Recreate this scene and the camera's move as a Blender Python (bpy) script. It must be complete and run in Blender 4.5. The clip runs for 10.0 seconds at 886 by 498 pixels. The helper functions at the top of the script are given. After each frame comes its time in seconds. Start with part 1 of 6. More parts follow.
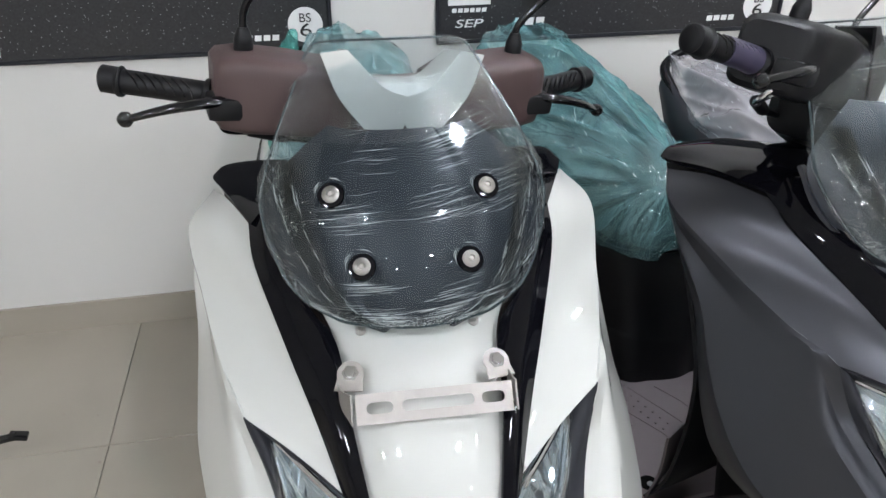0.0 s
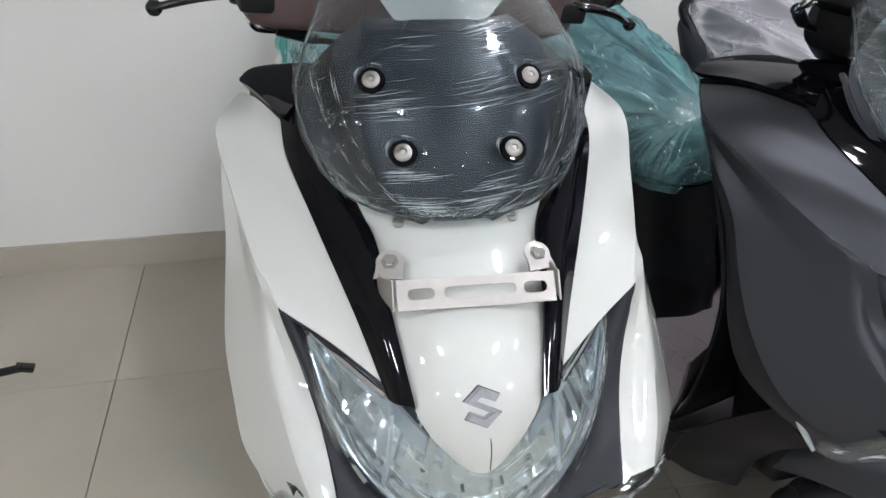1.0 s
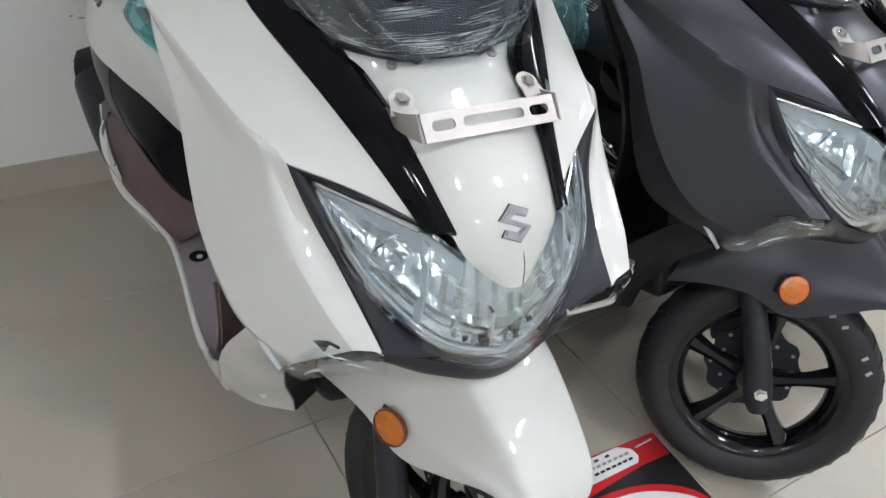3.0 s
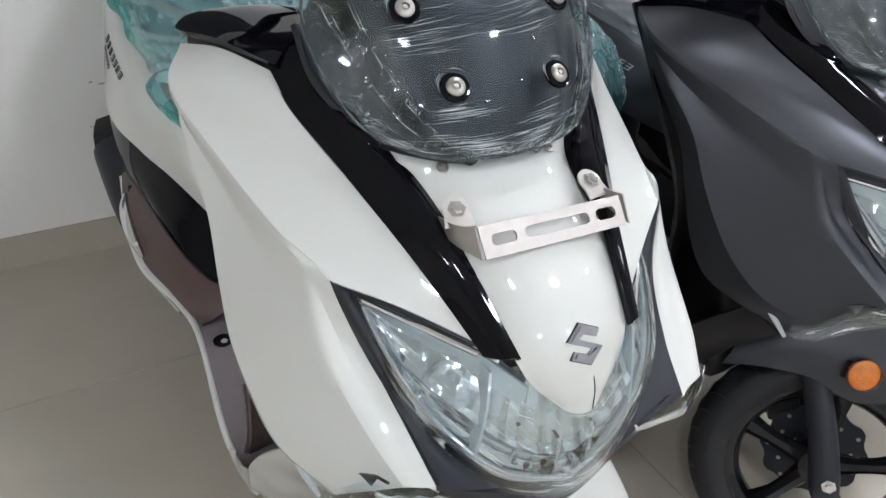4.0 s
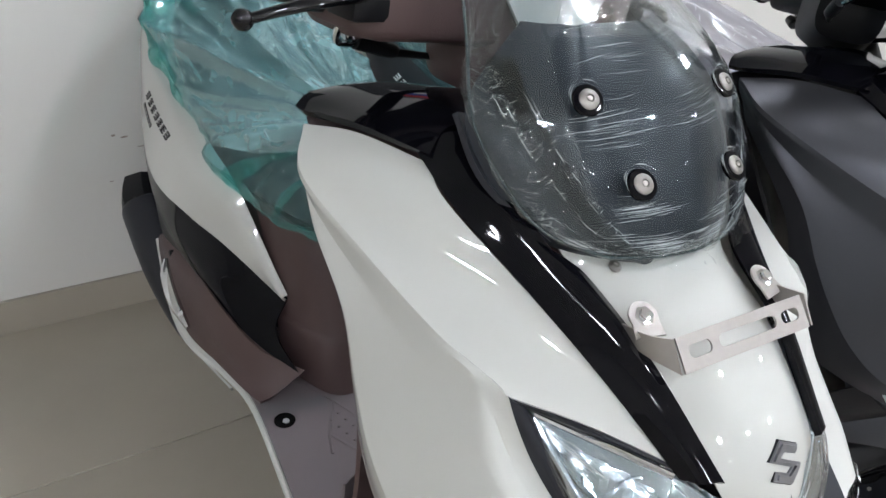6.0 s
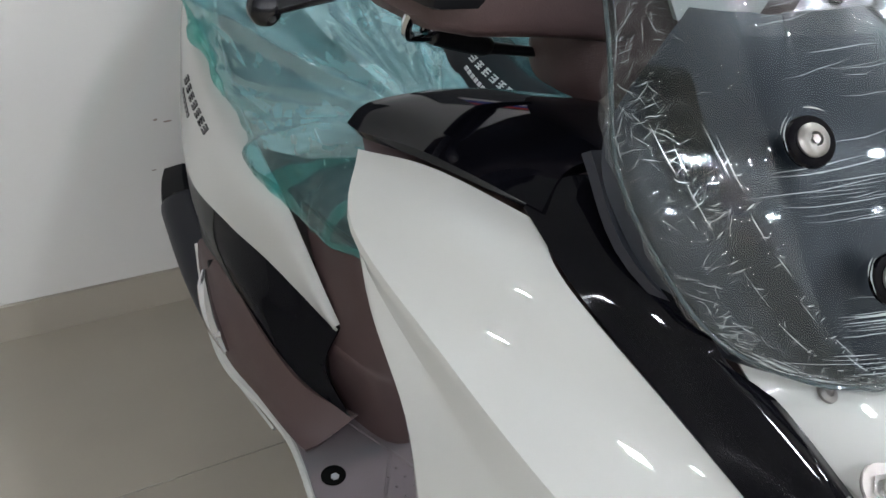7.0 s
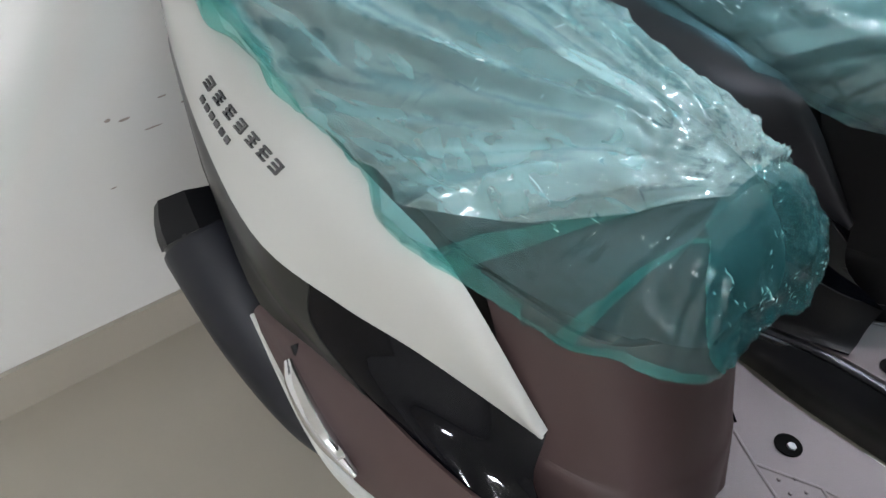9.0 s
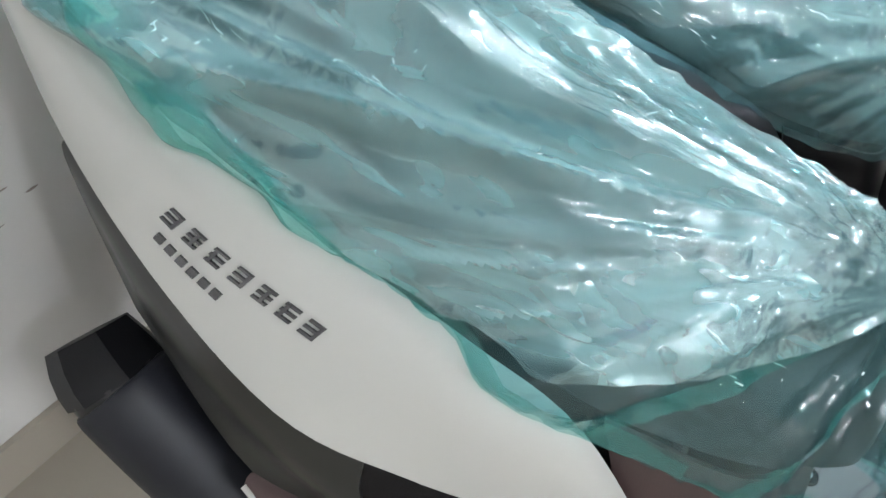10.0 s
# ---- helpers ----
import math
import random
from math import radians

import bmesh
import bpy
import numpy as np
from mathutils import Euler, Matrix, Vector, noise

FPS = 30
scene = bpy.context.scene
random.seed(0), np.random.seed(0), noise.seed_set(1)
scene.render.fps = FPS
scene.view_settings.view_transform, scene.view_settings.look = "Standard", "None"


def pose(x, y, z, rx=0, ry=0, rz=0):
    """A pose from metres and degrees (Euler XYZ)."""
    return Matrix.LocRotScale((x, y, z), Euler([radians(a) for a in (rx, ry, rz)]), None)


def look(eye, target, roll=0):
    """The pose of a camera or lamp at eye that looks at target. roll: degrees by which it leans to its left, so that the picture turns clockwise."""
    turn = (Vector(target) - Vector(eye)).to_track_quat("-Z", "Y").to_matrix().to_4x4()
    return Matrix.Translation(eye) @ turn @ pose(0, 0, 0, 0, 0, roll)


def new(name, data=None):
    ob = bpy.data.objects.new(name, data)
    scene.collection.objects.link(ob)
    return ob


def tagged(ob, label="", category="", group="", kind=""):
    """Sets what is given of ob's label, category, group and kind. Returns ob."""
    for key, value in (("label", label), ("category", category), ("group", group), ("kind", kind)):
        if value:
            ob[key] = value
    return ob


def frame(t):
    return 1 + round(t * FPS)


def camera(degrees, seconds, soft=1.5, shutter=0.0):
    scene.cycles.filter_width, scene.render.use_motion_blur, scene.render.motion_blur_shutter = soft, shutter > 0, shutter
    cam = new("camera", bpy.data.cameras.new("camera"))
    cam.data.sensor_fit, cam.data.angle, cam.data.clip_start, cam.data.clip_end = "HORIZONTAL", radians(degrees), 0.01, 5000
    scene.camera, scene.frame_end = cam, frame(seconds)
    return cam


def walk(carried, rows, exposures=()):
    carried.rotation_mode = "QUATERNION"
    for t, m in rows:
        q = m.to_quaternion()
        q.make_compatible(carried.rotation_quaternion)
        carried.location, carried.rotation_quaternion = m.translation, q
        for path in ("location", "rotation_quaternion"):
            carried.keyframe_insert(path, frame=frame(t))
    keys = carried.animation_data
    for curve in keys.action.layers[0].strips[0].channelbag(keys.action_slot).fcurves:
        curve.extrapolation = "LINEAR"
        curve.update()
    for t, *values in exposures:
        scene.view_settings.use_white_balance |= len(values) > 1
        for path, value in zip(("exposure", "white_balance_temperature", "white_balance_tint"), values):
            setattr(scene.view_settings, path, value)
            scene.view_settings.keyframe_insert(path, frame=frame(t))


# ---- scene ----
cam = camera(61.3, 10.0)
STOPS = -0.02
PATH = [
    (0, (-0.079, -0.561, 1.456), (0.185, 1.163, 0.476), 0.1),
    (0.5, (-0.104, -0.576, 1.413), (0.196, 1.14, 0.431), 0.8),
    (1, (-0.137, -0.584, 1.367), (0.146, 1.101, 0.327), 1.5),
    (1.5, (-0.185, -0.591, 1.31), (0.135, 1.025, 0.175), 0.7),
    (2, (-0.333, -0.606, 1.231), (0.272, 0.834, -0.018), 4.9),
    (2.5, (-0.388, -0.583, 1.238), (0.388, 0.744, -0.043), 7.3),
    (2.7, (-0.417, -0.577, 1.255), (0.416, 0.761, 0.024), 6.5),
    (3.8, (-0.418, -0.497, 1.304), (0.444, 0.927, 0.196), 5.1),
    (4, (-0.405, -0.448, 1.302), (0.435, 1.0, 0.208), 4.2),
    (4.5, (-0.367, -0.346, 1.284), (0.421, 1.149, 0.214), 3.0),
    (5, (-0.397, -0.299, 1.297), (0.422, 1.179, 0.228), 2.4),
    (5.2, (-0.444, -0.293, 1.31), (0.396, 1.181, 0.251), 2.4),
    (6.3, (-0.541, -0.24, 1.312), (0.42, 1.199, 0.31), 6.1),
    (6.5, (-0.498, -0.182, 1.295), (0.431, 1.277, 0.29), 5.8),
    (7, (-0.441, -0.04, 1.263), (0.346, 1.434, 0.163), 4.4),
    (7.5, (-0.484, 0.111, 1.24), (0.354, 1.508, 0.08), 4.6),
    (8, (-0.55, 0.248, 1.226), (0.565, 1.401, 0.031), 7.6),
    (8.5, (-0.567, 0.389, 1.212), (0.543, 1.486, -0.039), 6.4),
    (9, (-0.567, 0.538, 1.194), (0.433, 1.66, -0.125), 4.1),
    (9.5, (-0.538, 0.713, 1.181), (0.543, 1.708, -0.176), 4.0),
    (10, (-0.588, 0.913, 1.187), (0.767, 1.504, -0.16), 11.9),
]
EXPOSURE = [(0, -0.04), (1.0, -0.1), (2.0, -0.22), (2.7, -0.14), (4.0, -0.05), (5.0, -0.15), (6.5, -0.05), (7.5, -0.1), (8.0, -0.1), (8.5, 0.2), (9.0, 0.5), (9.5, 0.6), (10.0, 0.6)]
walk(cam, [(t, look(eye, target, roll)) for t, eye, target, roll in PATH], [(t, e + STOPS) for t, e in EXPOSURE])

# ---- world: a dim indoor surround; the light comes from the ceiling panels ----
world = bpy.data.worlds.new("world")
scene.world = world
world.use_nodes = True
world.node_tree.nodes["Background"].inputs[0].default_value = (0.9, 0.95, 1.0, 1)
world.node_tree.nodes["Background"].inputs[1].default_value = 0.05

ROOM = pose(0, 0, 0, 0, 0, 2.6)          # the room's axes, turned against the white scooter
WALL_Y, CEIL = 1.695, 3.0
LAMP = 272.0

# ---- materials ----


def mat(name, color, rough=0.5, metal=0.0, coat=0.0, vary=0.06, scale=8.0, bump=0.0, bump_scale=60.0, rvar=0.0, spec=0.5):
    m = bpy.data.materials.new(name)
    m.use_nodes = True
    nt = m.node_tree
    b = nt.nodes["Principled BSDF"]
    b.inputs["Roughness"].default_value = rough
    b.inputs["Metallic"].default_value = metal
    b.inputs["Coat Weight"].default_value = coat
    b.inputs["Coat Roughness"].default_value = 0.03
    b.inputs["Specular IOR Level"].default_value = spec
    tc = nt.nodes.new("ShaderNodeTexCoord")
    n = nt.nodes.new("ShaderNodeTexNoise")
    n.inputs["Scale"].default_value = scale
    n.inputs["Detail"].default_value = 6
    nt.links.new(tc.outputs["Object"], n.inputs["Vector"])
    r = nt.nodes.new("ShaderNodeMapRange")
    r.inputs["To Min"].default_value, r.inputs["To Max"].default_value = 1 - vary, 1 + vary
    nt.links.new(n.outputs["Fac"], r.inputs["Value"])
    mul = nt.nodes.new("ShaderNodeVectorMath")
    mul.operation = "SCALE"
    mul.inputs[0].default_value = color
    nt.links.new(r.outputs[0], mul.inputs["Scale"])
    nt.links.new(mul.outputs[0], b.inputs["Base Color"])
    if rvar:
        n2 = nt.nodes.new("ShaderNodeTexNoise")
        n2.inputs["Scale"].default_value = scale * 3.1
        nt.links.new(tc.outputs["Object"], n2.inputs["Vector"])
        r2 = nt.nodes.new("ShaderNodeMapRange")
        r2.inputs["To Min"].default_value, r2.inputs["To Max"].default_value = max(0.01, rough - rvar), rough + rvar
        nt.links.new(n2.outputs["Fac"], r2.inputs["Value"])
        nt.links.new(r2.outputs[0], b.inputs["Roughness"])
    if bump:
        n3 = nt.nodes.new("ShaderNodeTexNoise")
        n3.inputs["Scale"].default_value = bump_scale
        n3.inputs["Detail"].default_value = 4
        nt.links.new(tc.outputs["Object"], n3.inputs["Vector"])
        bp = nt.nodes.new("ShaderNodeBump")
        bp.inputs["Strength"].default_value = bump
        bp.inputs["Distance"].default_value = 0.002
        nt.links.new(n3.outputs["Fac"], bp.inputs["Height"])
        nt.links.new(bp.outputs[0], b.inputs["Normal"])
    return m


def film(name, tint, clear, rough, stretch=(1, 1, 1), scale=30.0, bump=0.6, dist=0.004, diffuse=(0.5, 0.8, 0.78), spec=0.8):
    """Thin plastic film: part clear and tinted, part glossy, with fine creases."""
    m = bpy.data.materials.new(name)
    m.use_nodes = True
    nt = m.node_tree
    b = nt.nodes["Principled BSDF"]
    b.inputs["Base Color"].default_value = (*diffuse, 1)
    b.inputs["Roughness"].default_value = rough
    b.inputs["Specular IOR Level"].default_value = spec
    tr = nt.nodes.new("ShaderNodeBsdfTransparent")
    tr.inputs[0].default_value = (*tint, 1)
    mix = nt.nodes.new("ShaderNodeMixShader")
    tc = nt.nodes.new("ShaderNodeTexCoord")
    mp = nt.nodes.new("ShaderNodeMapping")
    mp.inputs["Scale"].default_value = stretch
    nt.links.new(tc.outputs["Object"], mp.inputs["Vector"])
    n = nt.nodes.new("ShaderNodeTexNoise")
    n.inputs["Scale"].default_value = scale
    n.inputs["Detail"].default_value = 3
    n.inputs["Distortion"].default_value = 0.6
    nt.links.new(mp.outputs[0], n.inputs["Vector"])
    bp = nt.nodes.new("ShaderNodeBump")
    bp.inputs["Strength"].default_value = bump
    bp.inputs["Distance"].default_value = dist
    nt.links.new(n.outputs["Fac"], bp.inputs["Height"])
    nt.links.new(bp.outputs[0], b.inputs["Normal"])
    r = nt.nodes.new("ShaderNodeMapRange")
    r.inputs["From Min"].default_value, r.inputs["From Max"].default_value = 0.3, 0.7
    r.inputs["To Min"].default_value, r.inputs["To Max"].default_value = 1 - clear - 0.08, 1 - clear + 0.08
    nt.links.new(n.outputs["Fac"], r.inputs["Value"])
    nt.links.new(r.outputs[0], mix.inputs[0])
    nt.links.new(tr.outputs[0], mix.inputs[1])
    nt.links.new(b.outputs[0], mix.inputs[2])
    nt.links.new(mix.outputs[0], nt.nodes["Material Output"].inputs["Surface"])
    return m


def gloss_weight(nt, ior, normal=None):
    """Schlick's gloss, the same from both sides of a thin skin."""
    f0 = ((ior - 1) / (ior + 1)) ** 2
    lw = nt.nodes.new("ShaderNodeLayerWeight")
    lw.inputs["Blend"].default_value = 0.5
    pw = nt.nodes.new("ShaderNodeMath")
    pw.operation = "POWER"
    pw.inputs[1].default_value = 5.0
    ma = nt.nodes.new("ShaderNodeMath")
    ma.operation = "MULTIPLY_ADD"
    ma.inputs[1].default_value, ma.inputs[2].default_value = 1 - f0, f0
    nt.links.new(lw.outputs["Facing"], pw.inputs[0])
    nt.links.new(pw.outputs[0], ma.inputs[0])
    if normal is not None:
        nt.links.new(normal, lw.inputs["Normal"])
    return ma


def bag_film(name, tint, milk, scatter, rough=0.09, ior=2.0, bump=1.0, crinkle=0.0, size=1.0, patchy=0.0):
    """Loose polythene: see-through with a little milkiness, crumpled gloss on top."""
    m = bpy.data.materials.new(name)
    m.use_nodes = True
    nt = m.node_tree
    nt.nodes.remove(nt.nodes["Principled BSDF"])
    tc = nt.nodes.new("ShaderNodeTexCoord")
    height = None
    for stretch, scale, weight in (((1, 0.35, 1), 24, 1.0), ((0.6, 0.8, 0.7), 62, 0.3)):
        mp = nt.nodes.new("ShaderNodeMapping")
        mp.inputs["Scale"].default_value = stretch
        mp.inputs["Rotation"].default_value = (0.3, 0.2, 0.5)
        n = nt.nodes.new("ShaderNodeTexNoise")
        n.inputs["Scale"].default_value = scale * size
        n.inputs["Detail"].default_value = 2
        n.inputs["Distortion"].default_value = 0.8
        nt.links.new(tc.outputs["Object"], mp.inputs["Vector"])
        nt.links.new(mp.outputs[0], n.inputs["Vector"])
        ridge = nt.nodes.new("ShaderNodeMath")
        ridge.operation = "SUBTRACT"
        ridge.inputs[1].default_value = 0.5
        nt.links.new(n.outputs["Fac"], ridge.inputs[0])
        ab = nt.nodes.new("ShaderNodeMath")
        ab.operation = "ABSOLUTE"
        nt.links.new(ridge.outputs[0], ab.inputs[0])
        ma = nt.nodes.new("ShaderNodeMath")
        ma.operation = "MULTIPLY_ADD"
        ma.inputs[1].default_value = -weight
        nt.links.new(ab.outputs[0], ma.inputs[0])
        if height is None:
            ma.inputs[2].default_value = 1.0
        else:
            nt.links.new(height, ma.inputs[2])
        height = ma.outputs[0]
    bp = nt.nodes.new("ShaderNodeBump")
    bp.inputs["Strength"].default_value = bump
    bp.inputs["Distance"].default_value = 0.006 / size
    nt.links.new(height, bp.inputs["Height"])
    if crinkle:
        fold = nt.nodes.new("ShaderNodeTexNoise")
        fold.inputs["Scale"].default_value, fold.inputs["Distortion"].default_value = 95 * size, 0.6
        zone = nt.nodes.new("ShaderNodeTexNoise")
        zone.inputs["Scale"].default_value = 9 * size
        ramp = nt.nodes.new("ShaderNodeMapRange")
        ramp.inputs["From Min"].default_value, ramp.inputs["From Max"].default_value = 0.5, 0.62
        ramp.inputs["To Max"].default_value = crinkle
        sharp = nt.nodes.new("ShaderNodeBump")
        sharp.inputs["Distance"].default_value = 0.003 / size
        nt.links.new(tc.outputs["Object"], fold.inputs["Vector"])
        nt.links.new(tc.outputs["Object"], zone.inputs["Vector"])
        nt.links.new(zone.outputs["Fac"], ramp.inputs["Value"])
        nt.links.new(ramp.outputs[0], sharp.inputs["Strength"])
        nt.links.new(fold.outputs["Fac"], sharp.inputs["Height"])
        nt.links.new(bp.outputs[0], sharp.inputs["Normal"])
        bp = sharp
    tr = nt.nodes.new("ShaderNodeBsdfTransparent")
    tr.inputs[0].default_value = (*tint, 1)
    df = nt.nodes.new("ShaderNodeBsdfDiffuse")
    df.inputs[0].default_value = (*scatter, 1)
    mix = nt.nodes.new("ShaderNodeMixShader")
    mix.inputs[0].default_value = milk
    if patchy:
        mp = nt.nodes.new("ShaderNodeMapping")
        mp.inputs["Scale"].default_value = (1.3, 0.32, 1.3)
        mp.inputs["Rotation"].default_value = (0.0, 0.0, 0.35)
        lie = nt.nodes.new("ShaderNodeTexNoise")
        lie.inputs["Scale"].default_value, lie.inputs["Detail"].default_value, lie.inputs["Distortion"].default_value = 15, 3, 1.2
        amount = nt.nodes.new("ShaderNodeMapRange")
        amount.inputs["From Min"].default_value, amount.inputs["From Max"].default_value = 0.36, 0.62
        amount.inputs["To Min"].default_value, amount.inputs["To Max"].default_value = milk * (1 - patchy), milk * (1 + patchy)
        nt.links.new(tc.outputs["Object"], mp.inputs["Vector"])
        nt.links.new(mp.outputs[0], lie.inputs["Vector"])
        nt.links.new(lie.outputs["Fac"], amount.inputs["Value"])
        nt.links.new(amount.outputs[0], mix.inputs[0])
    nt.links.new(tr.outputs[0], mix.inputs[1])
    nt.links.new(df.outputs[0], mix.inputs[2])
    g = nt.nodes.new("ShaderNodeBsdfGlossy")
    g.inputs["Roughness"].default_value = rough
    nt.links.new(bp.outputs[0], g.inputs["Normal"])
    f = gloss_weight(nt, ior, bp.outputs[0])
    top = nt.nodes.new("ShaderNodeMixShader")
    nt.links.new(f.outputs[0], top.inputs[0])
    nt.links.new(mix.outputs[0], top.inputs[1])
    nt.links.new(g.outputs[0], top.inputs[2])
    nt.links.new(top.outputs[0], nt.nodes["Material Output"].inputs["Surface"])
    return m


def clear_pane(name, tint, rough=0.02, gloss=0.0, crease=0.0, ior=1.49):
    """Clear moulded plastic: see-through, with a Fresnel gloss."""
    m = bpy.data.materials.new(name)
    m.use_nodes = True
    nt = m.node_tree
    nt.nodes.remove(nt.nodes["Principled BSDF"])
    tr = nt.nodes.new("ShaderNodeBsdfTransparent")
    tr.inputs[0].default_value = (*tint, 1)
    g = nt.nodes.new("ShaderNodeBsdfGlossy")
    g.inputs["Roughness"].default_value = rough
    f = gloss_weight(nt, ior)
    add = nt.nodes.new("ShaderNodeMath")
    add.inputs[1].default_value = gloss
    nt.links.new(f.outputs[0], add.inputs[0])
    if crease:
        tc = nt.nodes.new("ShaderNodeTexCoord")
        mp = nt.nodes.new("ShaderNodeMapping")
        mp.inputs["Scale"].default_value = (0.05, 1, 1)
        n = nt.nodes.new("ShaderNodeTexNoise")
        n.inputs["Scale"].default_value = 120
        n.inputs["Detail"].default_value = 1
        bp = nt.nodes.new("ShaderNodeBump")
        bp.inputs["Strength"].default_value = crease
        bp.inputs["Distance"].default_value = 0.003
        nt.links.new(tc.outputs["Object"], mp.inputs["Vector"])
        nt.links.new(mp.outputs[0], n.inputs["Vector"])
        nt.links.new(n.outputs["Fac"], bp.inputs["Height"])
        nt.links.new(bp.outputs[0], g.inputs["Normal"])
    mix = nt.nodes.new("ShaderNodeMixShader")
    nt.links.new(add.outputs[0], mix.inputs[0])
    nt.links.new(tr.outputs[0], mix.inputs[1])
    nt.links.new(g.outputs[0], mix.inputs[2])
    nt.links.new(mix.outputs[0], nt.nodes["Material Output"].inputs["Surface"])
    return m


M_WHITE = mat("pearl_white_paint", (0.53, 0.535, 0.505), 0.45, coat=1.0, vary=0.01, spec=0.2)
M_GREY = mat("matte_grey_paint", (0.043, 0.0445, 0.051), 0.36, metal=0.6, vary=0.04, scale=300)
M_GLOSS = mat("gloss_black_plastic", (0.003, 0.003, 0.0045), 0.05, vary=0.05, spec=0.22)
M_BLACK = mat("black_plastic", (0.006, 0.006, 0.007), 0.45, spec=0.25, bump=0.15, bump_scale=400)
M_SOOT = mat("satin_black_metal", (0.005, 0.005, 0.006), 0.14, vary=0.1, spec=0.4)
M_PANEL = mat("slate_panel", (0.016, 0.0195, 0.0255), 0.4, spec=0.35)
M_CHAR = mat("charcoal_plastic", (0.017, 0.018, 0.023), 0.45, spec=0.3, bump=0.1, bump_scale=500)
M_BROWN = mat("brown_plastic", (0.071, 0.0435, 0.042), 0.5, vary=0.08, bump=0.25, bump_scale=700, rvar=0.08)
M_FLOORB = mat("mauve_plastic", (0.138, 0.116, 0.121), 0.55, vary=0.06, bump=0.2, bump_scale=500)
M_RUBBER = mat("tyre_rubber", (0.013, 0.013, 0.0145), 0.55, spec=0.35, vary=0.2, scale=20, bump=0.2, bump_scale=150)
M_SMOKE = mat("smoky_plastic", (0.022, 0.023, 0.021), 0.3, vary=0.1, spec=0.4)
M_CHROME = mat("chrome", (0.75, 0.76, 0.78), 0.12, metal=1.0, vary=0.04)
M_STEEL = mat("brushed_steel", (0.42, 0.395, 0.37), 0.52, metal=1.0, vary=0.08, scale=40, rvar=0.1)
M_ZINC = mat("zinc_plate", (0.3, 0.285, 0.265), 0.4, metal=1.0, vary=0.15, scale=120, rvar=0.1)
M_AMBER = mat("amber_reflector", (0.46, 0.12, 0.004), 0.15, coat=0.7, vary=0.35, scale=90, bump=0.6, bump_scale=260)
M_RIM = mat("dark_amber_rim", (0.12, 0.02, 0.004), 0.25, coat=0.5)
M_SEAT = mat("seat_vinyl", (0.03, 0.029, 0.031), 0.45, bump=0.2, bump_scale=300)
M_BAG = bag_film("teal_bag_film", (0.62, 0.86, 0.88), 0.085, (0.34, 0.7, 0.73), rough=0.15, ior=1.6, bump=0.2, crinkle=0.7)
# milkier than the bag below: the top's lamp sheen is put into the colour
M_LAYER = bag_film("teal_bag_sheen_layer", (0.74, 0.9, 0.91), 0.25, (0.46, 0.8, 0.83), rough=0.13, ior=2.1, bump=0.28, crinkle=1.0, patchy=0.5)
M_BAGB = bag_film("pale_bag_film", (0.56, 0.84, 0.86), 0.2, (0.3, 0.64, 0.67), rough=0.13, ior=1.9, bump=0.3, crinkle=1.0, patchy=0.6)
M_FLAP = bag_film("teal_bag_front", (0.55, 0.85, 0.87), 0.1, (0.12, 0.48, 0.52), rough=0.12, ior=1.7, bump=0.3, crinkle=0.6)
M_FOLD = bag_film("teal_bag_double", (0.62, 0.89, 0.87), 0.17, (0.1, 0.56, 0.51), ior=1.6, bump=0.5)
M_TAIL = bag_film("bunched_bag_film", (0.62, 0.9, 0.86), 0.22, (0.14, 0.58, 0.53))
M_CBAG = bag_film("clear_bag_film", (0.88, 0.88, 0.9), 0.4, (0.62, 0.6, 0.64), bump=0.6, crinkle=0.8)
M_WRAP = clear_pane("clear_wrap_film", (0.975, 0.99, 0.99), 0.05, 0.0, ior=1.25)
M_CLING = bag_film("cling_film", (0.985, 0.992, 0.992), 0.006, (0.7, 0.75, 0.75), 0.05, 1.62, 0.9, 1.0, 2.4)
M_FILMY = bag_film("whitish_film", (0.8, 0.8, 0.78), 0.5, (0.55, 0.54, 0.5), 0.12, 1.5, 0.5)
M_EDGE = mat("acrylic_edge", (0.045, 0.06, 0.064), 0.08, coat=1.0, vary=0.6, scale=50, spec=0.6, bump=0.8, bump_scale=120)
M_BADGE = mat("dark_chrome", (0.13, 0.13, 0.135), 0.22, metal=0.9)
M_EMBLEM = mat("emblem_chrome", (0.3, 0.3, 0.315), 0.42, metal=1.0, vary=0.3, scale=70)
# pale opaque strands of film: the glints are put into these two colours
M_CREASE = mat("film_crease_glint", (0.55, 0.6, 0.6), 0.2, metal=0.45, vary=0.1, scale=90)
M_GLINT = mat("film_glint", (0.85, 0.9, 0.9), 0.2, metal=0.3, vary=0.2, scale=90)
M_BEZEL = mat("silver_blue_bezel", (0.5, 0.55, 0.58), 0.28, metal=0.4, vary=0.05)
M_REFL = mat("lamp_reflector", (0.74, 0.8, 0.84), 0.1, metal=1.0, vary=0.1, scale=30, bump=0.5, bump_scale=70)
M_FACET = mat("faceted_lamp", (0.11, 0.115, 0.12), 0.12, metal=0.85, vary=0.7, scale=60, bump=1.0, bump_scale=90)
M_BOWL = mat("vacuum_metal", (0.72, 0.76, 0.8), 0.18, metal=0.9, vary=0.08, scale=40)
M_LENS = clear_pane("lamp_lens", (0.95, 0.975, 0.985), 0.02, 0.02, crease=0.15)
M_SCREEN = clear_pane("windscreen_acrylic", (0.95, 0.972, 0.985), 0.01, 0.0, ior=1.26)
M_WALL = mat("wall_paint", (0.65, 0.638, 0.61), 0.5, vary=0.03, scale=1.5, bump=0.15, bump_scale=30)
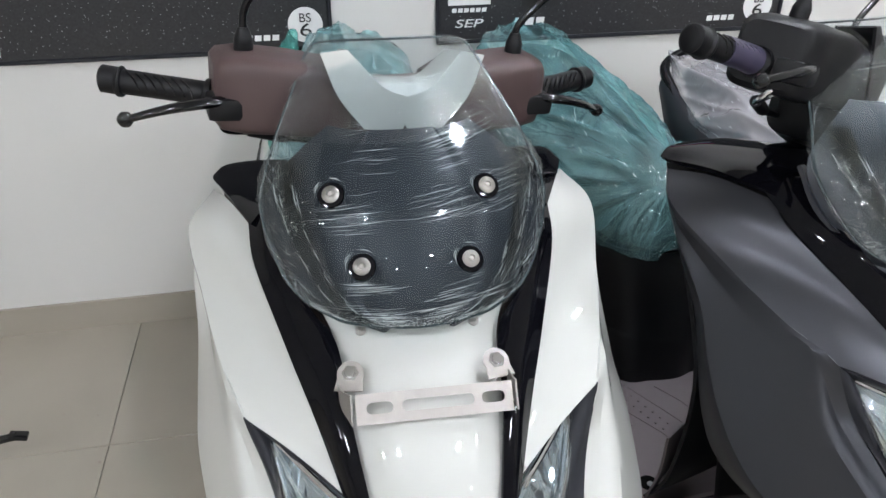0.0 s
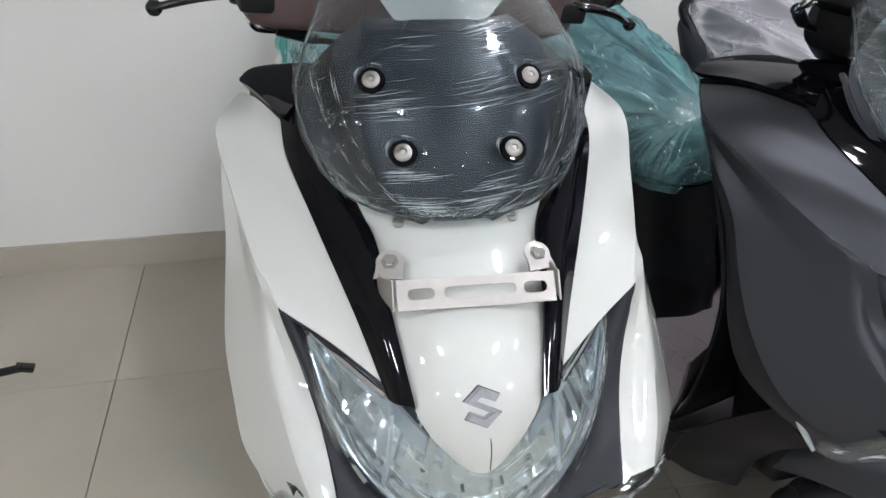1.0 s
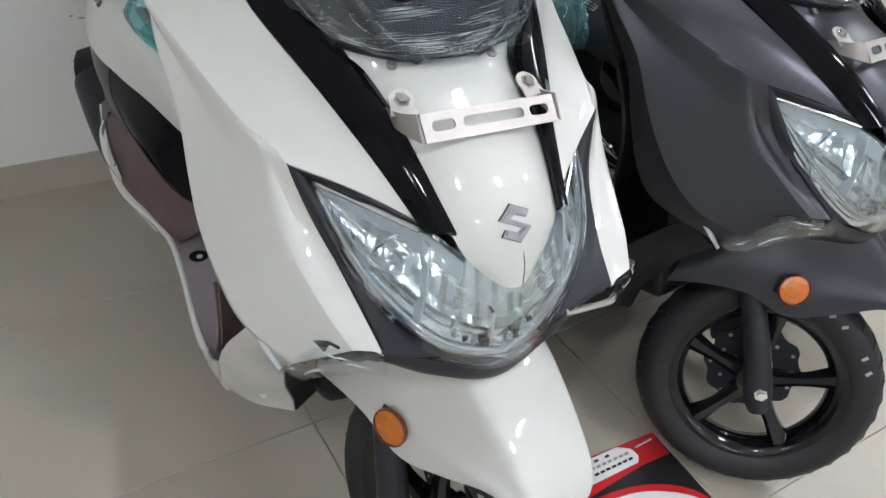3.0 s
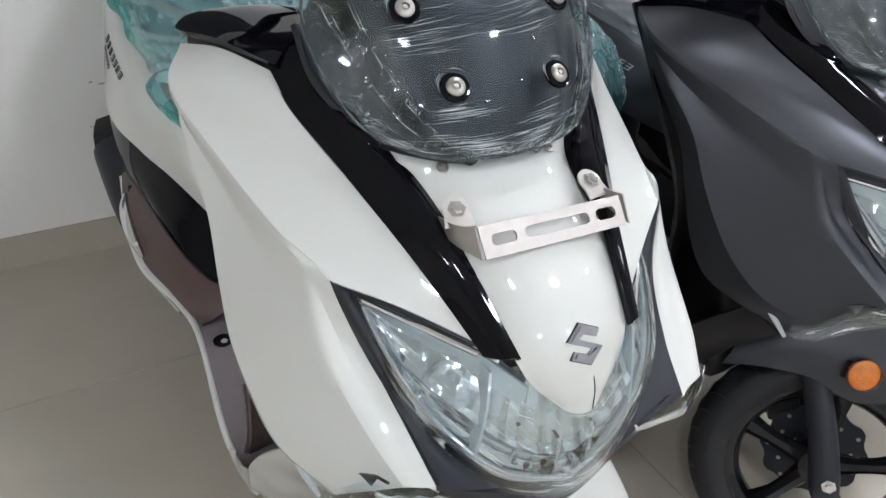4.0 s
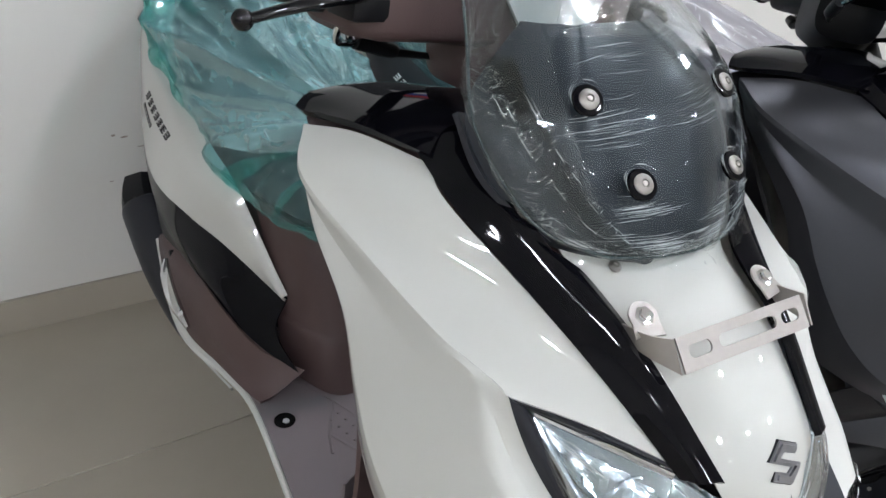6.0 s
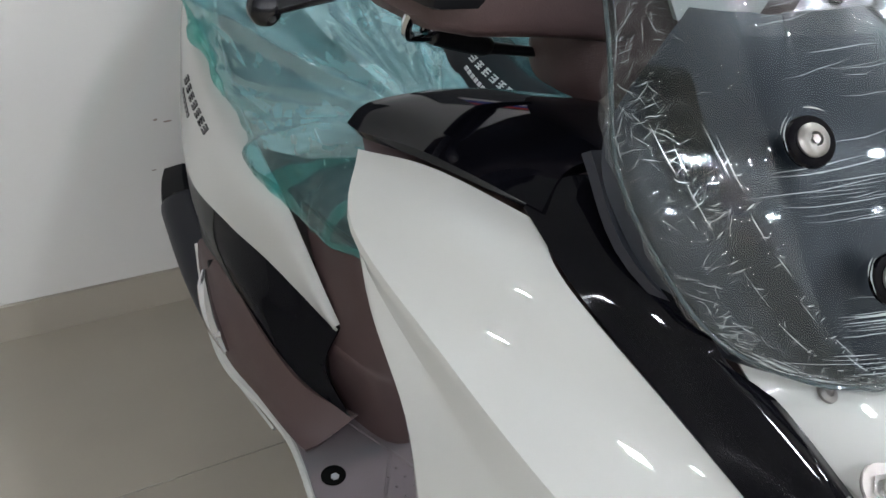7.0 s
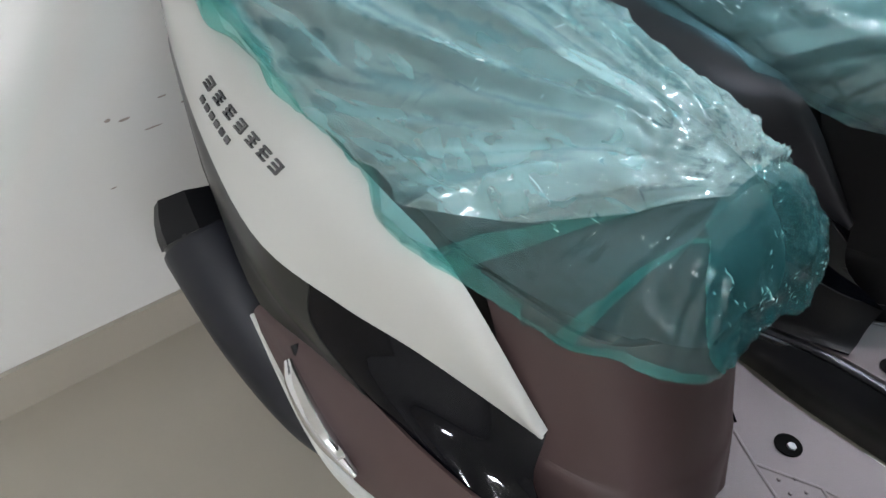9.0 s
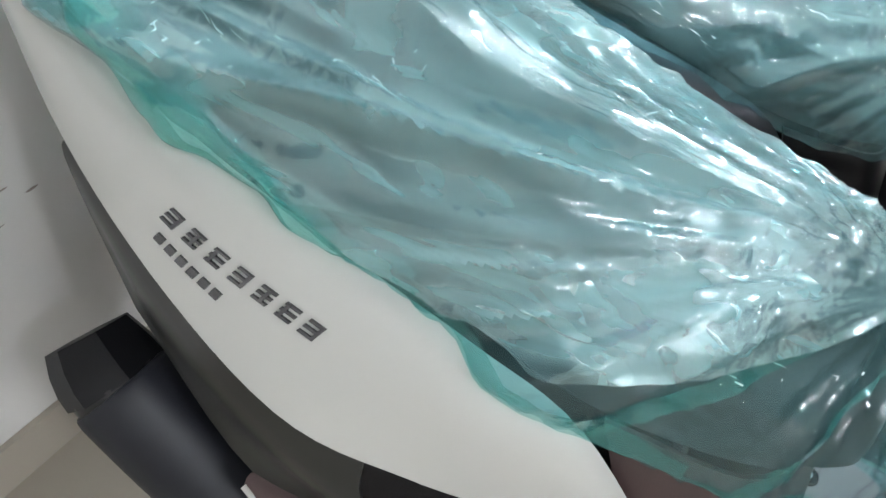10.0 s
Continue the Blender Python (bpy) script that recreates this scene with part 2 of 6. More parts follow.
M_CEIL = mat("ceiling_paint", (0.75, 0.75, 0.73), 0.7, vary=0.02)
M_TILE = mat("beige_floor_tile", (0.36, 0.325, 0.268), 0.34, vary=0.14, scale=3.0, rvar=0.06)
nt = M_TILE.node_tree
tex = [n for n in nt.nodes if n.bl_idname == "ShaderNodeTexNoise"]
coord = [n for n in nt.nodes if n.bl_idname == "ShaderNodeTexCoord"][0]
info = nt.nodes.new("ShaderNodeObjectInfo")
far_off = nt.nodes.new("ShaderNodeVectorMath")
far_off.operation = "SCALE"
far_off.inputs[0].default_value = (37.0, 19.0, 53.0)
nt.links.new(info.outputs["Random"], far_off.inputs["Scale"])
shifted = nt.nodes.new("ShaderNodeVectorMath")
nt.links.new(coord.outputs["Object"], shifted.inputs[0])
nt.links.new(far_off.outputs[0], shifted.inputs[1])
for n in tex:
    nt.links.new(shifted.outputs[0], n.inputs["Vector"])
M_GROUT = mat("grout", (0.19, 0.17, 0.14), 0.8)
M_SKIRT = mat("skirting_tile", (0.36, 0.325, 0.27), 0.35, vary=0.06, scale=3)
M_POSTER = mat("poster_black", (0.02, 0.02, 0.022), 0.45, vary=0.9, scale=160)
M_PAPER = mat("white_print", (0.75, 0.75, 0.74), 0.4)
M_RED = mat("red_print", (0.55, 0.02, 0.025), 0.35)
M_INK = mat("black_print", (0.015, 0.015, 0.015), 0.35)
M_GREYINK = mat("grey_print", (0.3, 0.31, 0.32), 0.4)
M_TEAL = mat("teal_print", (0.05, 0.3, 0.3), 0.4)
M_SCUFF = mat("scuff", (0.32, 0.27, 0.24), 0.7, vary=0.3, scale=80)
M_TEAL2 = mat("blue_print", (0.02, 0.06, 0.4), 0.35)
M_SOCKET_SHADE = mat("socket_shade", (0.004, 0.004, 0.004), 0.9, spec=0.05)
M_PURPLE = mat("purple_film", (0.05, 0.043, 0.075), 0.3)


def glow(name, color, strength):
    m = bpy.data.materials.new(name)
    m.use_nodes = True
    b = m.node_tree.nodes["Principled BSDF"]
    b.inputs["Base Color"].default_value = (0.8, 0.8, 0.8, 1)
    b.inputs["Emission Color"].default_value = (*color, 1)
    b.inputs["Emission Strength"].default_value = strength
    return m


M_LAMP = glow("led_diffuser", (0.95, 1.0, 1.1), LAMP)

# ---- mesh helpers ----


def finish(name, bm, material, parent=None, label="", sharp=38):
    me = bpy.data.meshes.new(name)
    bm.normal_update()
    bm.to_mesh(me)
    bm.free()
    me.materials.append(material)
    for p in me.polygons:
        p.use_smooth = True
    me.set_sharp_from_angle(angle=radians(sharp))
    ob = new(name, me)
    if parent is not None:
        ob.parent = parent
    if label:
        ob["label"] = label
    return ob


def part(name, bm, material, parent, label="", sharp=38):
    return finish(name, bm, material, parent, label, sharp)


def thing(name, label, category, group="", m=None, kind=""):
    e = new(name)
    e.empty_display_size = 0.1
    if m is not None:
        e.matrix_world = m
    return tagged(e, label, category, group, kind)


def spline(pts, n, smooth=True):
    """n points along a line of control points, by Catmull-Rom."""
    p = np.array(pts, float)
    k = len(p)
    out = []
    for i in range(n):
        u = i / (n - 1) * (k - 1)
        j = min(int(u), k - 2)
        f = u - j
        b, c = p[j], p[j + 1]
        if not smooth or k == 2:
            out.append(b + (c - b) * f)
            continue
        a = p[j - 1] if j > 0 else 2 * b - c
        d = p[j + 2] if j + 2 < k else 2 * c - b
        out.append(0.5 * (2 * b + (c - a) * f + (2 * a - 5 * b + 4 * c - d) * f * f + (3 * b - a - 3 * c + d) * f ** 3))
    return np.array(out)


def surface(rows, nu=24, nv=12, su=True, sv=True):
    r = np.array([spline(row, nu, su) for row in rows])
    return np.array([spline(r[:, i], nv, sv) for i in range(nu)]).transpose(1, 0, 2)


def sheet(grid, flip=False):
    """A single skin, for film."""
    bm = bmesh.new()
    a, b = grid.shape[:2]
    v = [[bm.verts.new(grid[i, j]) for j in range(b)] for i in range(a)]
    for i in range(a - 1):
        for j in range(b - 1):
            q = [v[i][j], v[i][j + 1], v[i + 1][j + 1], v[i + 1][j]]
            bm.faces.new(q[::-1] if flip else q)
    return bm


def shell(grid, thick, flip=False, mirror=False, bm=None):
    """A sheet of thickness over a grid of points; thickness goes away from the face's normal."""
    bm = bm or bmesh.new()
    for sx in ((1, -1) if mirror else (1,)):
        g = grid.copy()
        g[:, :, 0] *= sx
        du, dv = np.gradient(g, axis=1), np.gradient(g, axis=0)
        n = np.cross(du, dv)
        ln = np.linalg.norm(n, axis=2, keepdims=True)
        n = n / np.maximum(ln, 1e-9)
        if flip != (sx < 0):
            n = -n
        a, b = g.shape[0], g.shape[1]
        top = [[bm.verts.new(g[i, j]) for j in range(b)] for i in range(a)]
        low = [[bm.verts.new(g[i, j] - n[i, j] * thick) for j in range(b)] for i in range(a)]
        fl = flip != (sx < 0)

        def face(vs, rev):
            try:
                bm.faces.new(vs[::-1] if rev else vs)
            except ValueError:
                pass
        for i in range(a - 1):
            for j in range(b - 1):
                face([top[i][j], top[i][j + 1], top[i + 1][j + 1], top[i + 1][j]], fl)
                face([low[i][j], low[i][j + 1], low[i + 1][j + 1], low[i + 1][j]], not fl)
        rim = [(0, j) for j in range(b)] + [(i, b - 1) for i in range(1, a)] + [(a - 1, j) for j in range(b - 2, -1, -1)] + [(i, 0) for i in range(a - 2, 0, -1)]
        for k in range(len(rim)):
            (i, j), (i2, j2) = rim[k], rim[(k + 1) % len(rim)]
            face([top[i][j], low[i][j], low[i2][j2], top[i2][j2]], fl)
    return bm


def tube(pts, r, n=10, steps=None, bm=None, flat=1.0, smooth=True):
    """A round bar along a line; r is one radius or one for each control point; flat squeezes it in height."""
    bm = bm or bmesh.new()
    k = steps or max(2, 6 * (len(pts) - 1) + 1)
    p = spline(pts, k, smooth)
    rr = spline([[x] for x in (r if hasattr(r, "__len__") else [r] * len(pts))], k, smooth)[:, 0]
    t = np.gradient(p, axis=0)
    t /= np.linalg.norm(t, axis=1, keepdims=True)
    up = np.array([0, 0, 1.0]) if abs(t[0][2]) < 0.9 else np.array([0, 1.0, 0])
    rings = []
    for i in range(k):
        s = np.cross(t[i], up)
        s /= np.linalg.norm(s)
        up = np.cross(s, t[i])
        rings.append([bm.verts.new(p[i] + rr[i] * (math.cos(a) * s + flat * math.sin(a) * up)) for a in np.linspace(0, 2 * math.pi, n, endpoint=False)])
    for i in range(k - 1):
        for j in range(n):
            bm.faces.new([rings[i][j], rings[i][(j + 1) % n], rings[i + 1][(j + 1) % n], rings[i + 1][j]])
    bm.faces.new(rings[0][::-1])
    bm.faces.new(rings[-1])
    return bm


def lathe(profile, n=32, m=None, bm=None, closed=False):
    """A turned body round z; profile: (radius, height) from one end to the other."""
    bm = bm or bmesh.new()
    m = m or Matrix()
    rings = []
    for r, z in profile:
        if r < 1e-5:
            rings.append([bm.verts.new(m @ Vector((0, 0, z)))])
        else:
            rings.append([bm.verts.new(m @ Vector((r * math.cos(a), r * math.sin(a), z))) for a in np.linspace(0, 2 * math.pi, n, endpoint=False)])
    pairs = list(zip(rings, rings[1:])) + ([(rings[-1], rings[0])] if closed else [])
    for a, b in pairs:
        for j in range(n):
            v = [a[j % len(a)], a[(j + 1) % len(a)], b[(j + 1) % len(b)], b[j % len(b)]]
            u = list(dict.fromkeys(v))
            if len(u) > 2:
                bm.faces.new(u)
    if not closed:
        for r, rev in ((rings[0], True), (rings[-1], False)):
            if len(r) > 2:
                bm.faces.new(r[::-1] if rev else r)
    return bm


def block(size, m=None, bevel=0.004, seg=2, bm=None):
    b2 = bmesh.new()
    bmesh.ops.create_cube(b2, size=1)
    bmesh.ops.scale(b2, vec=size, verts=b2.verts)
    if bevel:
        bmesh.ops.bevel(b2, geom=b2.edges[:], offset=bevel, segments=seg, affect="EDGES", profile=0.6)
    if m is not None:
        bmesh.ops.transform(b2, matrix=m, verts=b2.verts)
    if bm is None:
        return b2
    me = bpy.data.meshes.new("tmp")
    b2.to_mesh(me)
    b2.free()
    bm.from_mesh(me)
    bpy.data.meshes.remove(me)
    return bm


def slab(outline, thick, m=None, bevel=0.0, bm=None):
    """A flat plate from an outline in the xy plane, its top at z = 0."""
    b2 = bmesh.new()
    low = [b2.verts.new((x, y, -thick)) for x, y in outline]
    top = [b2.verts.new((x, y, 0)) for x, y in outline]
    b2.faces.new(low[::-1])
    f = b2.faces.new(top)
    k = len(outline)
    for i in range(k):
        b2.faces.new([low[i], low[(i + 1) % k], top[(i + 1) % k], top[i]])
    bmesh.ops.recalc_face_normals(b2, faces=b2.faces[:])
    if bevel:
        bmesh.ops.bevel(b2, geom=list(f.edges), offset=bevel, segments=2, affect="EDGES")
    if m is not None:
        bmesh.ops.transform(b2, matrix=m, verts=b2.verts)
    if bm is None:
        return b2
    me = bpy.data.meshes.new("tmp")
    b2.to_mesh(me)
    b2.free()
    bm.from_mesh(me)
    bpy.data.meshes.remove(me)
    return bm


def loft(sections, power=0.5, n=24, bm=None):
    """A body through rounded-box sections: (x, y, z, half depth, half height) along x."""
    bm = bm or bmesh.new()
    rings = []
    for x, y, z, hy, hz in sections:
        ring = []
        for a in np.linspace(0, 2 * math.pi, n, endpoint=False):
            c, s = math.cos(a), math.sin(a)
            ring.append(bm.verts.new((x, y + hy * math.copysign(abs(c) ** power, c), z + hz * math.copysign(abs(s) ** power, s))))
        rings.append(ring)
    for a, b in zip(rings, rings[1:]):
        for j in range(n):
            bm.faces.new([a[j], a[(j + 1) % n], b[(j + 1) % n], b[j]])
    bm.faces.new(rings[0][::-1])
    bm.faces.new(rings[-1])
    bmesh.ops.recalc_face_normals(bm, faces=bm.faces[:])
    return bm


def mirrored(g, sx):
    g = g.copy()
    g[:, :, 0] *= sx
    return g


def strands(point, count, seed, along, length, width, zone=None, wander=0.25, bow=0.09):
    """Fine creases standing on a surface: point(u, v) gives the surface, along the mean direction in (u, v)."""
    rng = random.Random(seed)
    bm = bmesh.new()
    made = 0
    while made < count:
        cu, cv = zone(rng) if zone else (rng.uniform(0.04, 0.96), rng.uniform(0.04, 0.96))
        ca = along + rng.gauss(0, wander)
        for _ in range(rng.randint(1, 7)):
            made += 1
            u, v = cu + rng.gauss(0, 0.018), cv + rng.gauss(0, 0.02)
            a = ca + rng.gauss(0, wander * 0.25)
            ln = length * rng.uniform(0.2, 1.0) * (2.2 if rng.random() < 0.1 else 1.0)
            w = width * rng.uniform(0.4, 1.4)
            strand(bm, point, rng, u, v, a, ln, w, bow)
    return bm


def strand(bm, point, rng, u, v, a, ln, w, bow=0.09):
    """One crease."""
    if ln > 0:
        k = 5
        pts = []
        bend = rng.gauss(0, bow)
        for i in range(k):
            f = i / (k - 1) - 0.5
            uu = u + ln * f * math.cos(a) + bend * ln * (f * f - 0.1) * -math.sin(a)
            vv = v + ln * f * math.sin(a) + bend * ln * (f * f - 0.1) * math.cos(a)
            pts.append(Vector(point(min(0.995, max(0.005, uu)), min(0.995, max(0.005, vv)))))
        if (pts[0] - pts[-1]).length < 0.0015:
            return
        left, right, ridge = [], [], []
        for i in range(k):
            t = (pts[min(k - 1, i + 1)] - pts[max(0, i - 1)])
            if t.length < 1e-6:
                t = pts[-1] - pts[0]
            side = t.normalized().cross(Vector((0, -0.7, 0.7))).normalized()
            ww = w * (0.25 + math.sin(math.pi * i / (k - 1)))
            left.append(bm.verts.new(pts[i] + side * ww))
            right.append(bm.verts.new(pts[i] - side * ww))
            ridge.append(bm.verts.new(pts[i] + Vector((0, -0.7, 0.7)) * ww * 1.1))
        for i in range(k - 1):
            bm.faces.new([left[i], left[i + 1], ridge[i + 1], ridge[i]])
            bm.faces.new([ridge[i], ridge[i + 1], right[i + 1], right[i]])


def turn_bm(bm, m):
    bmesh.ops.transform(bm, matrix=m, verts=bm.verts)
    return bm


def lettering(text, size, depth=0.001):
    c = bpy.data.curves.new("text", "FONT")
    c.body, c.size, c.extrude = text, size, depth
    c.align_x, c.align_y = "CENTER", "CENTER"
    o = new("text", c)
    bpy.context.view_layer.update()
    me = bpy.data.meshes.new_from_object(o.evaluated_get(bpy.context.evaluated_depsgraph_get()))
    bpy.data.objects.remove(o)
    bm = bmesh.new()
    bm.from_mesh(me)
    bpy.data.meshes.remove(me)
    return bm


def frame_at(p, normal, up=(0, 0, 1)):
    """A pose at p whose z is the normal and whose y is as near up as can be."""
    z = Vector(normal).normalized()
    x = Vector(up).cross(z).normalized()
    y = z.cross(x)
    m = Matrix((x, y, z)).transposed().to_4x4()
    m.translation = Vector(p)
    return m


# ---- the room ----
def room_block(name, x0, x1, y0, y1, z0, z1, material, label, category):
    bm = block((x1 - x0, y1 - y0, z1 - z0), pose((x0 + x1) / 2, (y0 + y1) / 2, (z0 + z1) / 2), 0)
    ob = finish(name, bm, material)
    ob.matrix_world = ROOM
    return tagged(ob, label, category, kind="structure")


X0, X1, Y0 = -6.5, 7.0, -7.0
room_block("wall_north", X0, X1, WALL_Y, WALL_Y + 0.15, 0, CEIL, M_WALL, "plain off-white painted showroom wall with faint scuffs", "wall")
# these three walls and the ceiling are out of view, added for bounce light
room_block("wall_south", X0, X1, Y0 - 0.15, Y0, 0, CEIL, M_WALL, "plain off-white painted wall, unseen, added to bounce light", "wall")
room_block("wall_west", X0 - 0.15, X0, Y0, WALL_Y, 0, CEIL, M_WALL, "plain off-white painted wall, unseen, added to bounce light", "wall")
room_block("wall_east", X1, X1 + 0.15, Y0, WALL_Y, 0, CEIL, M_WALL, "plain off-white painted wall, unseen, added to bounce light", "wall")
room_block("ceiling", X0, X1, Y0, WALL_Y, CEIL, CEIL + 0.1, M_CEIL, "plain white ceiling, unseen", "ceiling")
FLOOR = room_block("floor", X0, X1, Y0, WALL_Y, -0.1, -0.004, M_GROUT, "beige tiled showroom floor with dark joints", "floor")
room_block("baseboard", X0, X1, WALL_Y - 0.012, WALL_Y - 0.001, 0, 0.1, M_SKIRT, "beige tile skirting along the wall", "skirting")

# unseen panels: row -1.3 follows the highlights; rows -3.5 and -5.7 are added fill
for ly, row in ((0.75, (1.1, 3.6)), (-1.3, (-3.9, -1.4, 1.1, 3.6)), (-3.5, (-3.9, -1.4, 1.1, 3.6)), (-5.7, (-3.9, -1.4, 1.1, 3.6))):
    for lx in row:
        lamp = thing("ceiling_light", "square white LED ceiling panel, unseen, placed to light the room", "ceiling light", "ceiling lights", ROOM @ pose(lx, ly, CEIL))
        part("frame", block((0.24, 0.24, 0.02), pose(0, 0, -0.011), 0.003), M_PAPER, lamp)
        part("diffuser", block((0.2, 0.2, 0.006), pose(0, 0, -0.025), 0), M_LAMP, lamp)

# ---- scooters ----
RAKE = 26.0
AXIS = Vector((0, math.sin(radians(RAKE)), math.cos(radians(RAKE))))
PIVOT = Vector((0, 0.024, 0.233))


def steer_matrix(deg):
    return Matrix.Translation(PIVOT) @ Matrix.Rotation(radians(deg), 4, AXIS) @ Matrix.Translation(-PIVOT)


SCREEN = spline([(0.122, 0.970, 0.06), (0.124, 0.984, 0.118), (0.132, 1.01, 0.147), (0.15, 1.05, 0.165), (0.185, 1.097, 0.172), (0.25, 1.14, 0.149), (0.33, 1.18, 0.125), (0.40, 1.208, 0.106), (0.424, 1.217, 0.07)], 401)


def screen_point(s, w, out=0.0):
    """A point of the windscreen: s from 0 at the foot to 1 at the top, w from -1 to 1 across."""
    y, z, half = SCREEN[int(round(min(1, max(0, s)) * 400))]
    x = w * half
    return (x, y + 3.0 * x * x - 0.7 * out, z - 0.35 * x * x + 0.7 * out)


def side_text(root, colour, g, sx):
    """Raised badge on the rear side panel, as plain slanted bars."""
    def at(u, v):
        i, jj = int(v * (g.shape[0] - 1)), u * (g.shape[1] - 1)
        j, f = int(jj), jj % 1
        p = Vector(g[i, j] * (1 - f) + g[i, j + 1] * f)
        t = Vector(g[i, j + 1] - g[i, j]).normalized()
        w = Vector(g[i + 1, j] - g[i - 1, j]).normalized()
        nn = t.cross(w)
        if nn.x * sx > 0:
            nn = -nn
        return p, nn.normalized(), t
    for i in range(7):
        p, nn, t = at(0.665 - 0.165 * i / 6, 0.64)
        m = frame_at(p + nn * 0.0068, nn, nn.cross(t))
        for y0, y1 in ((-0.008, -0.0055), (-0.0014, 0.0012), (0.0055, 0.008)):
            k0, k1 = y0 * 0.35, y1 * 0.35
            part("badge_bar", slab([(-0.008 + k0, y0), (0.0075 + k0, y0), (0.0075 + k1, y1), (-0.008 + k1, y1)], 0.004, m), colour, root)
        part("badge_bar", slab([(-0.008 + 0.005 * (i % 3) - 0.0026, -0.0079), (-0.0045 + 0.005 * (i % 3) - 0.0026, -0.0079), (-0.0045 + 0.005 * (i % 3) + 0.0026, 0.0079), (-0.008 + 0.005 * (i % 3) + 0.0026, 0.0079)], 0.004, m @ Matrix.Translation((0, 0, 0.0003))), colour, root)
    for i in range(6):
        p, nn, t = at(0.675 - 0.0145 * i, 0.79)
        m = frame_at(p + nn * 0.0062, nn, nn.cross(t))
        part("badge_bar", slab([(-0.0058, -0.0045), (0.0035, -0.0045), (0.0058, 0.0045), (-0.0035, 0.0045)], 0.003, m), colour, root)


def rear(root, paint, lower, colour):
    """Everything behind the foot-board."""
    col = surface([
        [(-0.172, 0.92, 0.69), (-0.135, 0.80, 0.672), (-0.06, 0.758, 0.66), (0, 0.75, 0.657), (0.06, 0.758, 0.66), (0.135, 0.80, 0.672), (0.172, 0.92, 0.69)],
        [(-0.16, 0.84, 0.5), (-0.118, 0.74, 0.5), (-0.06, 0.712, 0.495), (0, 0.703, 0.49), (0.06, 0.712, 0.495), (0.118, 0.74, 0.5), (0.16, 0.84, 0.5)],
        [(-0.165, 0.83, 0.47), (-0.125, 0.73, 0.465), (-0.065, 0.7, 0.455), (0, 0.69, 0.45), (0.065, 0.7, 0.455), (0.125, 0.73, 0.465), (0.165, 0.83, 0.47)],
        [(-0.165, 0.81, 0.37), (-0.115, 0.7, 0.37), (-0.06, 0.685, 0.37), (0, 0.675, 0.37), (0.06, 0.685, 0.37), (0.115, 0.7, 0.37), (0.165, 0.81, 0.37)]], 31, 16)
    part("seat_column", shell(col, 0.005), lower[0], root)
    part("seat_lock", lathe([(0, 0), (0.011, 0), (0.011, 0.003), (0.004, 0.003), (0.003, 0.001), (0, 0.001)], 16, frame_at((0.012, 0.729, 0.565), (0, -1, 0.2))), M_SOOT, root)
    # solid black block painting the shade of the recess round the lock
    part("lock_recess", block((0.058, 0.008, 0.032), pose(0.008, 0.7255, 0.557, -8), 0.003), M_INK, root)
    part("seat_base", block((0.28, 0.74, 0.16), pose(0, 1.22, 0.62, 8), 0.03, 3), M_BLACK, root)
    for sx in (1, -1):
        g = surface([
            [(-0.155, 0.815, 0.525), (-0.197, 0.93, 0.69), (-0.213, 1.03, 0.735), (-0.222, 1.15, 0.765), (-0.225, 1.3, 0.80), (-0.215, 1.45, 0.845), (-0.19, 1.58, 0.89)],
            [(-0.161, 0.8135, 0.5245), (-0.214, 0.935, 0.676), (-0.235, 1.03, 0.721), (-0.246, 1.15, 0.75), (-0.246, 1.3, 0.785), (-0.229, 1.45, 0.834), (-0.196, 1.58, 0.885)],
            [(-0.162, 0.813, 0.522), (-0.222, 0.94, 0.645), (-0.254, 1.03, 0.685), (-0.27, 1.15, 0.71), (-0.268, 1.3, 0.742), (-0.245, 1.45, 0.80), (-0.205, 1.58, 0.87)],
            [(-0.158, 0.812, 0.518), (-0.222, 0.945, 0.575), (-0.264, 1.04, 0.6), (-0.30, 1.15, 0.632), (-0.285, 1.3, 0.68), (-0.25, 1.45, 0.75), (-0.205, 1.58, 0.85)]], 36, 14)
        g2 = g.copy()
        part("side_panel", shell(mirrored(g2, sx), 0.004, flip=sx > 0), paint, root)
        g = surface([
            [(-0.152, 0.815, 0.518), (-0.217, 0.947, 0.575), (-0.259, 1.04, 0.6), (-0.295, 1.15, 0.632), (-0.28, 1.3, 0.68), (-0.245, 1.45, 0.75)],
            [(-0.185, 0.79, 0.47), (-0.235, 0.92, 0.52), (-0.27, 1.02, 0.545), (-0.296, 1.14, 0.56), (-0.285, 1.3, 0.62), (-0.25, 1.45, 0.72)],
            [(-0.17, 0.72, 0.42), (-0.22, 0.79, 0.45), (-0.255, 0.9, 0.48), (-0.272, 1.04, 0.49), (-0.286, 1.195, 0.48), (-0.27, 1.36, 0.6)]], 26, 10)
        part("lower_side_panel", shell(mirrored(g[:, :13], sx), 0.004, flip=sx > 0), M_GLOSS, root)
        part("rear_side_panel", shell(mirrored(g[:, 12:] - np.array([0.0015, 0, 0]), sx), 0.004, flip=sx > 0), M_SMOKE, root, "smoky dark grey plastic")
